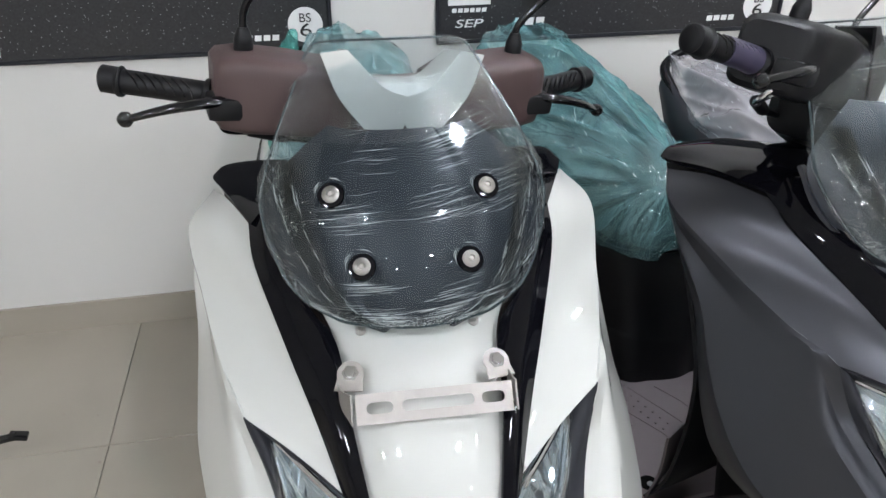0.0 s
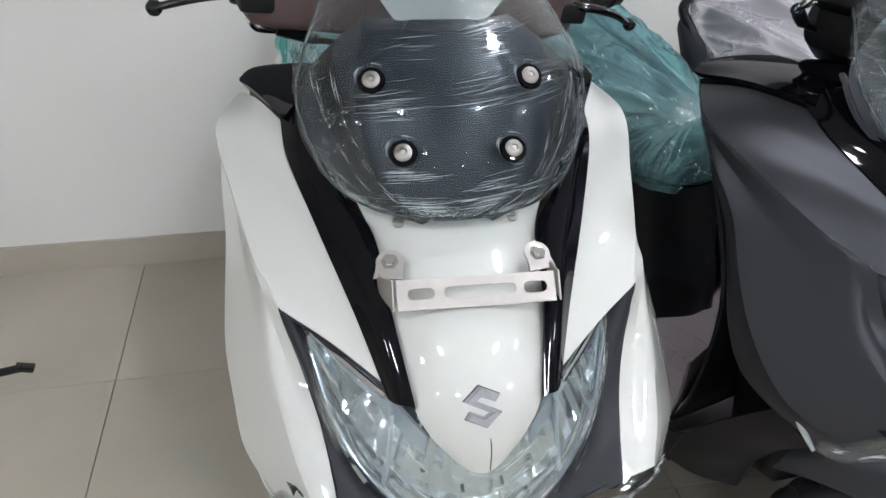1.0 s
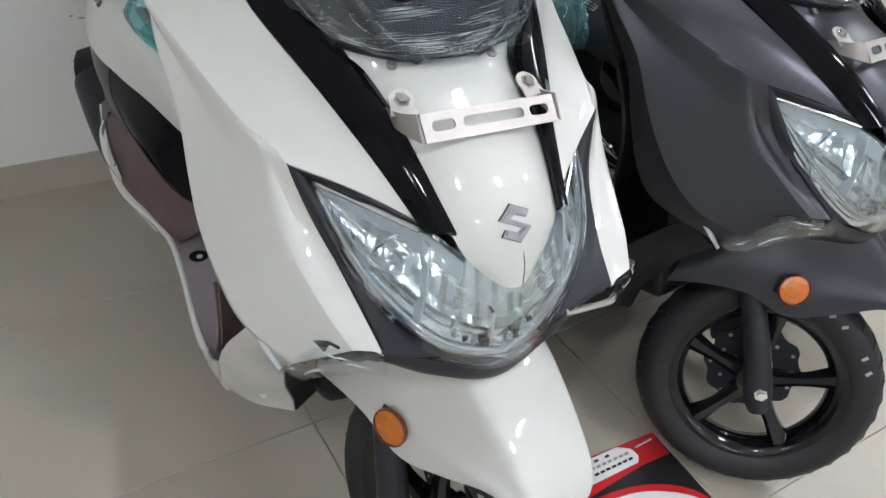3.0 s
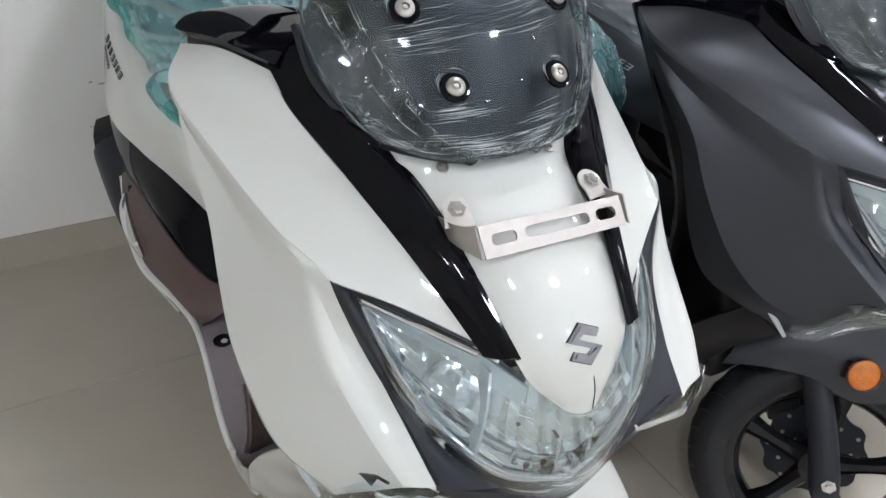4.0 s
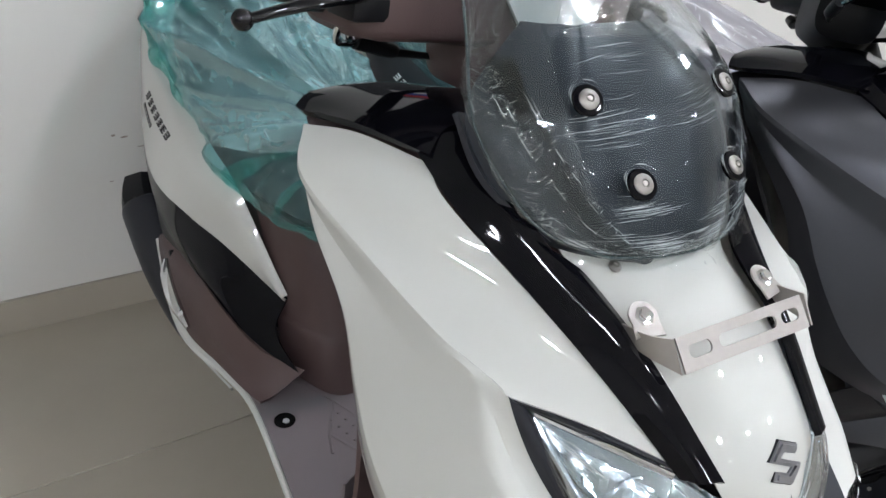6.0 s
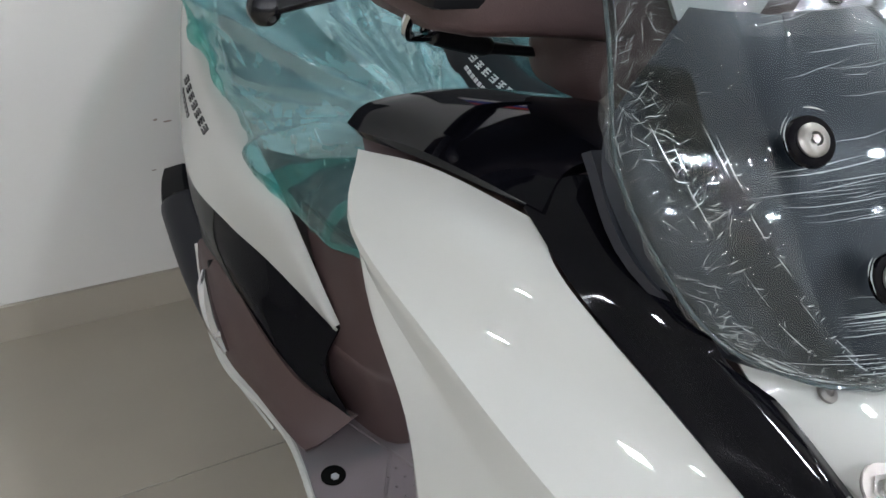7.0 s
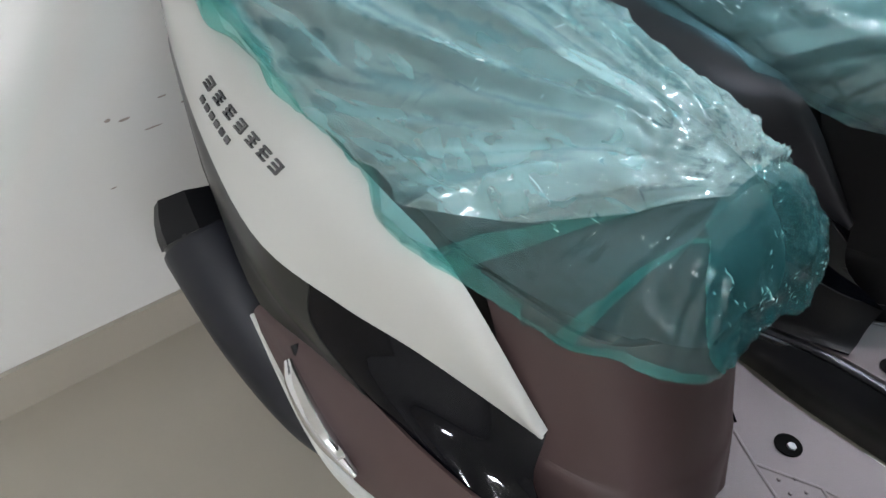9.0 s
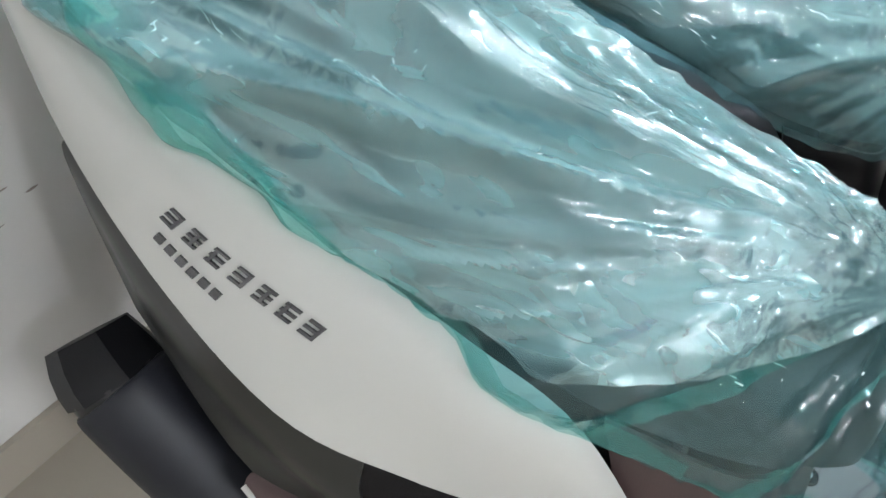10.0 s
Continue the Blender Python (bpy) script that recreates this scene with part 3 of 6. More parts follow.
        g = surface([
            [(-0.12, 0.69, 0.41), (-0.185, 0.745, 0.432), (-0.225, 0.79, 0.455), (-0.257, 0.89, 0.487), (-0.274, 1.04, 0.50), (-0.288, 1.197, 0.478)],
            [(-0.16, 0.70, 0.385), (-0.215, 0.75, 0.4), (-0.255, 0.83, 0.42), (-0.278, 0.92, 0.45), (-0.296, 1.06, 0.48), (-0.293, 1.2, 0.474)],
            [(-0.2, 0.70, 0.374), (-0.235, 0.75, 0.38), (-0.268, 0.86, 0.39), (-0.292, 0.95, 0.41), (-0.306, 1.05, 0.45), (-0.296, 1.2, 0.47)],
            [(-0.23, 0.70, 0.372), (-0.25, 0.75, 0.372), (-0.272, 0.86, 0.372), (-0.3, 0.97, 0.378), (-0.313, 1.06, 0.43), (-0.299, 1.2, 0.465)]], 28, 14)
        part("foot_panel", shell(mirrored(g[:, 3:] if sx > 0 else g[:, 6:], sx), 0.005, flip=sx > 0), lower[0], root)
        peg = part("pillion_peg", loft([(sx * -0.31, 1.03, 0.423, 0.058, 0.008), (sx * -0.318, 1.03, 0.42, 0.055, 0.007)], 0.6), M_CHROME, root, "folded chrome pillion peg in clear film")
        part("peg_arm", tube([(sx * -0.306, 1.1, 0.474), (sx * -0.313, 1.07, 0.458), (sx * -0.316, 1.01, 0.43), (sx * -0.307, 0.955, 0.402)], [0.007, 0.014, 0.0135, 0.005], 10), M_CHROME, peg)
        part("peg_slot", tube([(sx * -0.294, 1.105, 0.49), (sx * -0.3, 1.06, 0.455)], 0.006, 8), M_BLACK, peg)
        part("edge_trim", tube([(sx * -0.268, 0.34, 0.385), (sx * -0.267, 0.40, 0.36), (sx * -0.268, 0.477, 0.36), (sx * -0.252, 0.72, 0.36), (sx * -0.268, 0.834, 0.362), (sx * -0.304, 0.96, 0.365), (sx * -0.317, 1.05, 0.405), (sx * -0.303, 1.2, 0.468)], [0.006, 0.006, 0.006, 0.006, 0.008, 0.01, 0.006, 0.004], 8), paint, root)
        part("edge_skirt", shell(surface([[(sx * -0.27, 0.8, 0.36), (sx * -0.305, 0.96, 0.362), (sx * -0.318, 1.05, 0.4)], [(sx * -0.262, 0.82, 0.335), (sx * -0.295, 0.97, 0.34), (sx * -0.31, 1.06, 0.385)]], 12, 4), 0.004, flip=sx > 0), paint, root)
        if paint == M_GREY:
            sill = surface([[(-0.27, 0.36, 0.356), (-0.268, 0.48, 0.352), (-0.253, 0.72, 0.352), (-0.268, 0.83, 0.354), (-0.3, 0.96, 0.358)],
                            [(-0.272, 0.37, 0.31), (-0.274, 0.48, 0.3), (-0.266, 0.72, 0.3), (-0.27, 0.83, 0.31), (-0.294, 0.95, 0.32)],
                            [(-0.235, 0.4, 0.23), (-0.235, 0.48, 0.215), (-0.228, 0.72, 0.22), (-0.23, 0.83, 0.24), (-0.25, 0.94, 0.27)]], 20, 9)
            part("side_sill", shell(mirrored(sill, sx), 0.004, flip=sx > 0), M_CHAR, root, "charcoal plastic sill")
        side_text(root, colour, mirrored(g2, sx), sx)

    # exhaust on the -x side
    ex = part("exhaust", tube([(-0.215, 1.08, 0.205), (-0.24, 1.16, 0.262), (-0.262, 1.27, 0.345), (-0.276, 1.385, 0.432), (-0.278, 1.405, 0.447)], [0.034, 0.056, 0.066, 0.066, 0.062], 20, flat=1.0), M_CHAR, root, "dull black silencer with an angular end cap")
    part("end_cap", tube([(-0.278, 1.41, 0.449), (-0.278, 1.43, 0.467), (-0.274, 1.455, 0.49)], [0.064, 0.062, 0.05], 7, steps=4, smooth=False), M_BLACK, ex)
    part("cap_gap", tube([(-0.278, 1.403, 0.443), (-0.278, 1.412, 0.451)], 0.058, 20), M_INK, ex)
    part("shield_screw", lathe([(0, 0), (0.006, 0), (0.005, 0.003), (0, 0.003)], 12, frame_at((-0.322, 1.284, 0.335), (-1, 0, 0.15))), M_INK, ex)
    W = Matrix.Translation((0, 1.29, 0.217)) @ Matrix.Rotation(radians(90), 4, "Y")
    rw = part("rear_wheel", lathe([(0.115, -0.03), (0.13, -0.036), (0.13, 0.036), (0.115, 0.03)], 32, W, closed=True), M_SOOT, root)
    part("tyre", lathe([(0.128, -0.034), (0.16, -0.048), (0.19, -0.05), (0.21, -0.035), (0.217, 0), (0.21, 0.035), (0.19, 0.05), (0.16, 0.048), (0.128, 0.034)], 40, W, closed=True), M_RUBBER, rw)
    part("hub", lathe([(0, -0.03), (0.05, -0.03), (0.12, -0.01), (0.12, 0.01), (0.05, 0.03), (0, 0.03)], 32, W), M_SOOT, rw)
    part("engine_case", block((0.18, 0.5, 0.2), pose(0.1, 1.08, 0.27, 5), 0.04, 3), M_CHAR, root)
    part("tail_mount", tube([(-0.2, 1.42, 0.66), (-0.24, 1.3, 0.58), (-0.27, 1.2, 0.5)], 0.012, 8), M_BLACK, root)
    part("underframe", block((0.36, 0.72, 0.12), pose(0, 0.72, 0.295), 0.03, 3), M_BLACK, root)
    part("centre_stand", tube([(-0.1, 0.98, 0.26), (-0.105, 1.02, 0.1), (-0.11, 1.04, 0.012), (-0.125, 1.05, 0.012)], 0.012, 8), M_SOOT, root)
    part("centre_stand_leg", tube([(0.1, 0.98, 0.26), (0.105, 1.02, 0.1), (0.11, 1.04, 0.012), (0.125, 1.05, 0.012)], 0.012, 8), M_SOOT, root)
    part("seat", seat_bm(-0.012), M_SEAT, root, "dark vinyl seat under a plastic bag")
    if paint == M_WHITE or colour == M_STEEL:
        part("grab_rail", tube([(-0.216, 1.33, 0.775), (-0.216, 1.43, 0.818), (-0.205, 1.52, 0.855), (-0.16, 1.63, 0.9), (0, 1.68, 0.92), (0.16, 1.63, 0.9), (0.205, 1.52, 0.855), (0.216, 1.43, 0.818), (0.216, 1.33, 0.775)], 0.014, 10), M_SOOT, root)


def lens_rows(dy=0.0, k=1.0):
    up = [(0.178, 0.108, 0.848), (0.135, 0.052, 0.838), (0.09, 0.0, 0.825), (0.05, -0.035, 0.795), (0, -0.052, 0.766)]
    mid = [(0.181, 0.102, 0.842), (0.15, 0.03, 0.80), (0.115, -0.02, 0.775), (0.065, -0.054, 0.735), (0, -0.07, 0.708)]
    dn = [(0.183, 0.098, 0.836), (0.16, 0.035, 0.765), (0.127, -0.008, 0.712), (0.072, -0.042, 0.668), (0, -0.056, 0.646)]
    full = [[(-x, y, z) for x, y, z in r] + [(x, y, z) for x, y, z in r[-2::-1]] for r in (up, mid, dn)]
    return [[(k * x, y + dy, z) for x, y, z in r] for r in full]


FULLER = (0, 0, 0.002, 0.004, 0.009, 0.016, 0.02, 0.021)    # the far wing stands out a little more


def petal_disc(m):
    """A thin brake rotor with a scalloped rim, round z."""
    n = 80
    rim = [(0.093 + 0.004 * math.copysign(1, math.sin(10 * a)) * abs(math.sin(10 * a)) ** 0.4, a) for a in np.linspace(0, 2 * math.pi, n, endpoint=False)]
    bm = bmesh.new()
    rings = [[bm.verts.new(m @ Vector((r * math.cos(a), r * math.sin(a), z))) for r, a in ring] for ring, z in (([(0.04, a) for _, a in rim], 0.044), (rim, 0.044), (rim, 0.048), ([(0.04, a) for _, a in rim], 0.048))]
    for p, q in zip(rings, rings[1:] + rings[:1]):
        for i in range(n):
            bm.faces.new([p[i], p[(i + 1) % n], q[(i + 1) % n], q[i]])
    return bm


def front(root, paint, lower, steer):
    S = steer_matrix(steer)
    cowl = M_BROWN if lower[0] == M_BROWN else M_BLACK

    # leg shield wings
    top = surface([
        [(-0.188, 0.30, 1.013), (-0.191, 0.262, 0.992), (-0.155, 0.165, 0.937), (-0.12, 0.08, 0.884), (-0.09, 0.008, 0.834)],
        [(-0.227, 0.385, 1.018), (-0.235, 0.318, 0.993), (-0.197, 0.22, 0.94), (-0.17, 0.135, 0.898), (-0.148, 0.062, 0.858)],
        [(-0.257, 0.457, 1.004), (-0.286, 0.39, 0.979), (-0.262, 0.286, 0.936), (-0.234, 0.185, 0.899), (-0.205, 0.112, 0.874)]], 28, 12)
    lowr = [
        [(-0.257, 0.457, 1.004), (-0.286, 0.39, 0.979), (-0.262, 0.286, 0.936), (-0.234, 0.185, 0.899), (-0.205, 0.112, 0.874), (-0.181, 0.085, 0.803), (-0.163, 0.03, 0.747), (-0.150, -0.036, 0.700)],
        [(-0.259, 0.456, 0.999), (-0.287, 0.389, 0.972), (-0.263, 0.287, 0.930), (-0.2365, 0.187, 0.893), (-0.221, 0.133, 0.878), (-0.200, 0.096, 0.806), (-0.178, 0.040, 0.752), (-0.158, -0.030, 0.704)],
        [(-0.260, 0.452, 0.989), (-0.281, 0.386, 0.956), (-0.262, 0.292, 0.902), (-0.245, 0.194, 0.862), (-0.230, 0.128, 0.825), (-0.214, 0.077, 0.778), (-0.197, 0.022, 0.735), (-0.180, -0.018, 0.703)],
        [(-0.264, 0.436, 0.971), (-0.283, 0.368, 0.932), (-0.279, 0.298, 0.868), (-0.284, 0.25, 0.80), (-0.286, 0.21, 0.75), (-0.278, 0.165, 0.70), (-0.264, 0.11, 0.665), (-0.226, 0.045, 0.645)],
        [(-0.262, 0.428, 0.95), (-0.268, 0.38, 0.905), (-0.268, 0.32, 0.838), (-0.270, 0.288, 0.77), (-0.272, 0.255, 0.70), (-0.268, 0.215, 0.65), (-0.259, 0.15, 0.632), (-0.226, 0.075, 0.612)]]
    low = np.concatenate([surface(lowr[:2], 44, 3, sv=False)[:2], 0.3 * surface(lowr[1:], 44, 25) + 0.7 * surface(lowr[1:], 44, 25, sv=False)])
    for sx in (1, -1):
        upper, lower_half = mirrored(top, sx), mirrored(low, sx)
        if sx < 0:
            upper[:, :, 0] += np.linspace(0, 1, 12)[:, None] * np.interp(np.linspace(0, 4, 28), range(8), FULLER)
            lower_half[:, :, 0] += np.minimum(1.7, 1 + np.arange(len(low)) / 16)[:, None] * np.interp(np.linspace(0, 7, 44), range(8), FULLER)
        bm = shell(upper, 0.004, flip=sx > 0)
        shell(lower_half, 0.004, flip=sx > 0, bm=bm)
        bmesh.ops.remove_doubles(bm, verts=bm.verts, dist=0.0006)
        part("front_wing", bm, paint, root, sharp=24)

    # dark strips beside the nose
    strip = surface([
        [(-0.191, 0.315, 1.015), (-0.184, 0.262, 0.989), (-0.15, 0.165, 0.933), (-0.115, 0.08, 0.88), (-0.086, 0.002, 0.827)],
        [(-0.168, 0.312, 1.033), (-0.16, 0.23, 0.99), (-0.12, 0.15, 0.948), (-0.099, 0.07, 0.90), (-0.076, -0.016, 0.832)],
        [(-0.135, 0.3, 1.034), (-0.132, 0.2, 0.985), (-0.1, 0.15, 0.94), (-0.085, 0.065, 0.897), (-0.066, -0.022, 0.83)]], 30, 10)
    for sx in (1, -1):
        part("nose_strip", shell(mirrored(strip, sx), 0.008, flip=sx > 0), M_GLOSS, root)

    # nose
    nose = surface([
        [(-0.118, 0.195, 0.978), (-0.06, 0.168, 0.968), (0, 0.163, 0.967), (0.06, 0.168, 0.968), (0.118, 0.195, 0.978)],
        [(-0.096, 0.155, 0.935), (-0.05, 0.125, 0.939), (0, 0.116, 0.94), (0.05, 0.125, 0.939), (0.096, 0.155, 0.935)],
        [(-0.086, 0.075, 0.898), (-0.045, 0.042, 0.903), (0, 0.033, 0.903), (0.045, 0.042, 0.903), (0.086, 0.075, 0.898)],
        [(-0.07, -0.01, 0.836), (-0.036, -0.022, 0.848), (0, -0.028, 0.85), (0.036, -0.022, 0.848), (0.07, -0.01, 0.836)],
        [(-0.052, -0.032, 0.80), (-0.028, -0.046, 0.80), (0, -0.052, 0.80), (0.028, -0.046, 0.80), (0.052, -0.032, 0.80)],
        [(-0.022, -0.05, 0.772), (-0.012, -0.055, 0.768), (0, -0.057, 0.766), (0.012, -0.055, 0.768), (0.022, -0.05, 0.772)]], 25, 34)
    part("nose_panel", shell(nose, 0.005, flip=True), paint, root)
    part("nose_seam", tube([(0.006, -0.0415, 0.822), (0.008, -0.0535, 0.795), (0.007, -0.058, 0.770)], 0.0006, 6), M_CHAR, root)

    # head lamp
    lens = surface(lens_rows(), 57, 15)
    lamp = part("head_lamp", shell(lens, 0.003, flip=True), M_LENS, root, "clear V-shaped head lamp lens under film")
    rr = lens_rows(0.026, 0.98)
    rr[2] = [(x, y - 0.012, z - 0.008) for x, y, z in rr[2]]
    refl = surface(rr, 141, 15)
    flute = (np.arange(141) * 0.16) % 1
    above = np.clip((9.5 - np.arange(15)) / 2, 0, 1)[:, None]
    refl[:, :, 1] += (0.008 * np.abs(flute - 0.5) + 0.004 * np.sin(np.arange(141) * 0.11))[None, :] * above
    refl[:, :, 1] += (0.008 * np.exp(-((np.arange(15) - 9.5) / 0.7) ** 2) - 0.006 * np.exp(-((np.arange(15) - 8.0) / 0.7) ** 2))[:, None]
    part("reflector_back", shell(refl, 0.003, flip=True), M_REFL, lamp, "silver fluted reflector housing", sharp=14)
    cols = surface(lens_rows(0.02, 0.97), 57, 15)
    for i in (21, 26, 31, 35):
        b, c = cols[5][i], cols[12][i]
        part("fin", loft([(b[0] - 0.002, (b[1] + c[1]) / 2 + 0.006, (b[2] + c[2]) / 2, 0.012, 0.03), (b[0] + 0.002, (b[1] + c[1]) / 2 + 0.006, (b[2] + c[2]) / 2, 0.012, 0.03)], 0.5, 12), M_CHROME, lamp)
    for sx in (-1, 1):
        brow = surface([[(sx * 0.172, 0.108, 0.844), (sx * 0.132, 0.056, 0.835), (sx * 0.09, 0.005, 0.822), (sx * 0.055, -0.028, 0.795)],
                        [(sx * 0.165, 0.11, 0.826), (sx * 0.13, 0.055, 0.812), (sx * 0.092, 0.003, 0.795), (sx * 0.058, -0.03, 0.772)]], 20, 5)
        part("inner_brow", shell(brow, 0.004, flip=sx < 0), M_BEZEL, lamp)
        part("brow_trim", tube([(sx * 0.176, 0.104, 0.849), (sx * 0.135, 0.049, 0.84), (sx * 0.096, 0.003, 0.829)], 0.0035, 8), M_CHROME, lamp)
        part("light_guide", tube([(sx * 0.174, 0.106, 0.836), (sx * 0.15, 0.046, 0.772), (sx * 0.118, 0.0, 0.722), (sx * 0.07, -0.03, 0.682), (sx * 0.0, -0.046, 0.66)], 0.0055, 8), M_CHROME, lamp)
        mm = frame_at((sx * 0.122, 0.022, 0.775), (sx * 0.35, -0.9, 0.25), (sx * -0.4, 0, 1))
        mm = mm @ Matrix.Diagonal((1.0, 1.7, 1, 1))
        part("reflector_bowl", lathe([(0.021, -0.012), (0.024, 0.002), (0.023, 0.003), (0.019, -0.006), (0.01, -0.016), (0, -0.018)], 28, mm), M_BOWL, lamp)
        part("bulb", lathe([(0, 0.0), (0.006, -0.002), (0.008, -0.012), (0.007, -0.02)], 14, mm), M_CHROME, lamp)
        for k in range(5):
            part("louvre", block((0.007, 0.004, 0.013), pose(sx * (0.012 + 0.011 * k), -0.046 + 0.004 * k, 0.676 + 0.0025 * k), 0.001), M_INK if k % 2 else M_CHROME, lamp)
        part("partition", shell(surface([[(sx * 0.088, -0.012, 0.815), (sx * 0.092, -0.02, 0.77), (sx * 0.1, -0.022, 0.715)], [(sx * 0.088, 0.012, 0.815), (sx * 0.092, 0.01, 0.77), (sx * 0.1, 0.01, 0.715)]], 8, 3), 0.003), M_BEZEL, lamp)
        part("inner_rim", tube([(sx * 0.172, 0.09, 0.828), (sx * 0.152, 0.036, 0.777), (sx * 0.12, -0.008, 0.733), (sx * 0.07, -0.038, 0.69), (sx * 0.0, -0.054, 0.667)], 0.003, 8), M_BOWL, lamp)
    lp = surface(lens_rows(-0.0025), 57, 15)
    # creases coloured near white, so they read as glints on the lens film
    tagged(part("lens_creases", strands(lambda u, v: lp[int(v * 14)][int(u * 56)] * (1 - (v * 14) % 1) + lp[min(14, int(v * 14) + 1)][int(u * 56)] * ((v * 14) % 1), 300, 5, 1.0, 0.045, 0.00026, wander=0.5), M_GLINT, lamp, "creases of clear film, glints painted white"), kind="stuff")

    part("lens_film", sheet(surface(lens_rows(-0.004, 1.005), 57, 15), flip=True), M_CLING, lamp, "clear crinkled film")

    # dark surround of the lamp
    sur = surface([
        [(-0.203, 0.113, 0.874), (-0.179, 0.084, 0.802), (-0.161, 0.029, 0.746), (-0.149, -0.034, 0.701)],
        [(-0.193, 0.106, 0.861), (-0.167, 0.06, 0.785), (-0.143, 0.006, 0.726), (-0.111, -0.034, 0.68)],
        [(-0.181, 0.105, 0.846), (-0.161, 0.043, 0.766), (-0.129, 0.0, 0.712), (-0.078, -0.034, 0.668)]], 22, 8)
    brow = surface([
        [(-0.205, 0.111, 0.871), (-0.148, 0.062, 0.856), (-0.088, 0.008, 0.832)],
        [(-0.192, 0.106, 0.862), (-0.142, 0.056, 0.849), (-0.085, 0.002, 0.828)],
        [(-0.178, 0.110, 0.848), (-0.136, 0.06, 0.839), (-0.085, 0.01, 0.824)]], 14, 6)
    for sx in (1, -1):
        edge = mirrored(sur, sx)
        if sx < 0:
            edge[:, :, 0] += np.linspace(1, 0, 8)[:, None] * np.interp(np.linspace(4, 7, 22), range(8), FULLER)
        bm = shell(edge, 0.004, flip=sx > 0)
        shell(mirrored(brow, sx), 0.004, flip=sx > 0, bm=bm)
        part("lamp_surround", bm, M_CHAR, root)
    chin = surface([
        [(-0.153, -0.037, 0.707), (-0.076, -0.04, 0.664), (0, -0.055, 0.642), (0.076, -0.04, 0.664), (0.153, -0.037, 0.707)],
        [(-0.15, -0.02, 0.68), (-0.08, -0.03, 0.635), (0, -0.04, 0.612), (0.08, -0.03, 0.635), (0.15, -0.02, 0.68)],
        [(-0.15, 0.05, 0.63), (-0.08, 0.05, 0.60), (0, 0.05, 0.59), (0.08, 0.05, 0.60), (0.15, 0.05, 0.63)],
        [(-0.17, 0.18, 0.58), (-0.08, 0.18, 0.58), (0, 0.18, 0.58), (0.08, 0.18, 0.58), (0.17, 0.18, 0.58)]], 21, 12)
    part("chin_panel", shell(chin, 0.004, flip=True), M_CHAR, root)

    # corner lamps wrapped in film
    for sx in (1, -1):
        g = surface([[(-0.151, -0.043, 0.699), (-0.185, -0.022, 0.702), (-0.21, 0.006, 0.7), (-0.224, 0.045, 0.655), (-0.236, 0.075, 0.635)],
                     [(-0.149, -0.041, 0.683), (-0.182, -0.022, 0.677), (-0.206, 0.006, 0.662), (-0.218, 0.045, 0.622), (-0.23, 0.08, 0.61)]], 16, 5)
        if sx < 0:
            g = g - np.linspace(0.014, 0.03, 16)[None, :, None] * np.array([1, 0, 0])
        lc = part("position_lamp", shell(mirrored(g, sx), 0.003, flip=sx > 0), M_LENS, root, "clear corner lamp wrapped in film")
        core = mirrored(g, sx) + np.array([sx * 0.006, 0.012, 0.0])
        core[:, :, 2] = core[:, :, 2].mean(axis=0) + 0.8 * (core[:, :, 2] - core[:, :, 2].mean(axis=0))
        core[:, ::2, 1] += 0.004
        part("lamp_core", shell(core, 0.003, flip=sx > 0), M_FACET, lc, sharp=10)
        off = 0.0 if sx > 0 else 0.022
        if sx < 0:
            part("film_twist", tube([(0.19, -0.026, 0.674), (0.178, -0.034, 0.672), (0.15, -0.036, 0.674), (0.12, -0.037, 0.676), (0.104, -0.034, 0.676)], [0.003, 0.005, 0.0042, 0.004, 0.005], 10), M_FILMY, lc, "twisted whitish film")
        wad = tube([(sx * (x - off), y, z) for x, y, z in ((-0.15, -0.04, 0.681), (-0.183, -0.018, 0.673), (-0.204, 0.01, 0.659), (-0.217, 0.047, 0.622), (-0.234, 0.087, 0.607))], [0.002, 0.004, 0.006, 0.005, 0.002], 16, 110)
        for v in wad.verts:
            c = v.co * 60
            v.co = v.co + Vector((noise.noise(c), noise.noise(c + Vector((7, 0, 0))), noise.noise(c + Vector((0, 7, 0))))) * 0.006
        part("film_wad", wad, M_CLING, lc, "crumpled clear film")
        part("lamp_slot", tube([(sx * -0.253, 0.118, 0.652), (sx * -0.245, 0.098, 0.632), (sx * -0.234, 0.08, 0.607)], [0.002, 0.0045, 0.003], 8), M_BEZEL, lc)
        q = mirrored(g, sx) + np.array([-0.004 * sx, -0.006, 0.0])
        part("wrap", sheet(q, flip=sx > 0), M_CLING, lc)
        # a few white strands paint the glints of this wrap
        tagged(part("wrap_creases", strands(lambda u, v: q[int(v * 4)][int(u * 15)] + np.array([0.002 * math.sin(40 * u + 9 * v), -0.001, 0.002 * math.sin(31 * v + 17 * u)]), 24, 8, 0.2, 0.2, 0.0003, wander=0.5), M_GLINT, lc), kind="stuff")

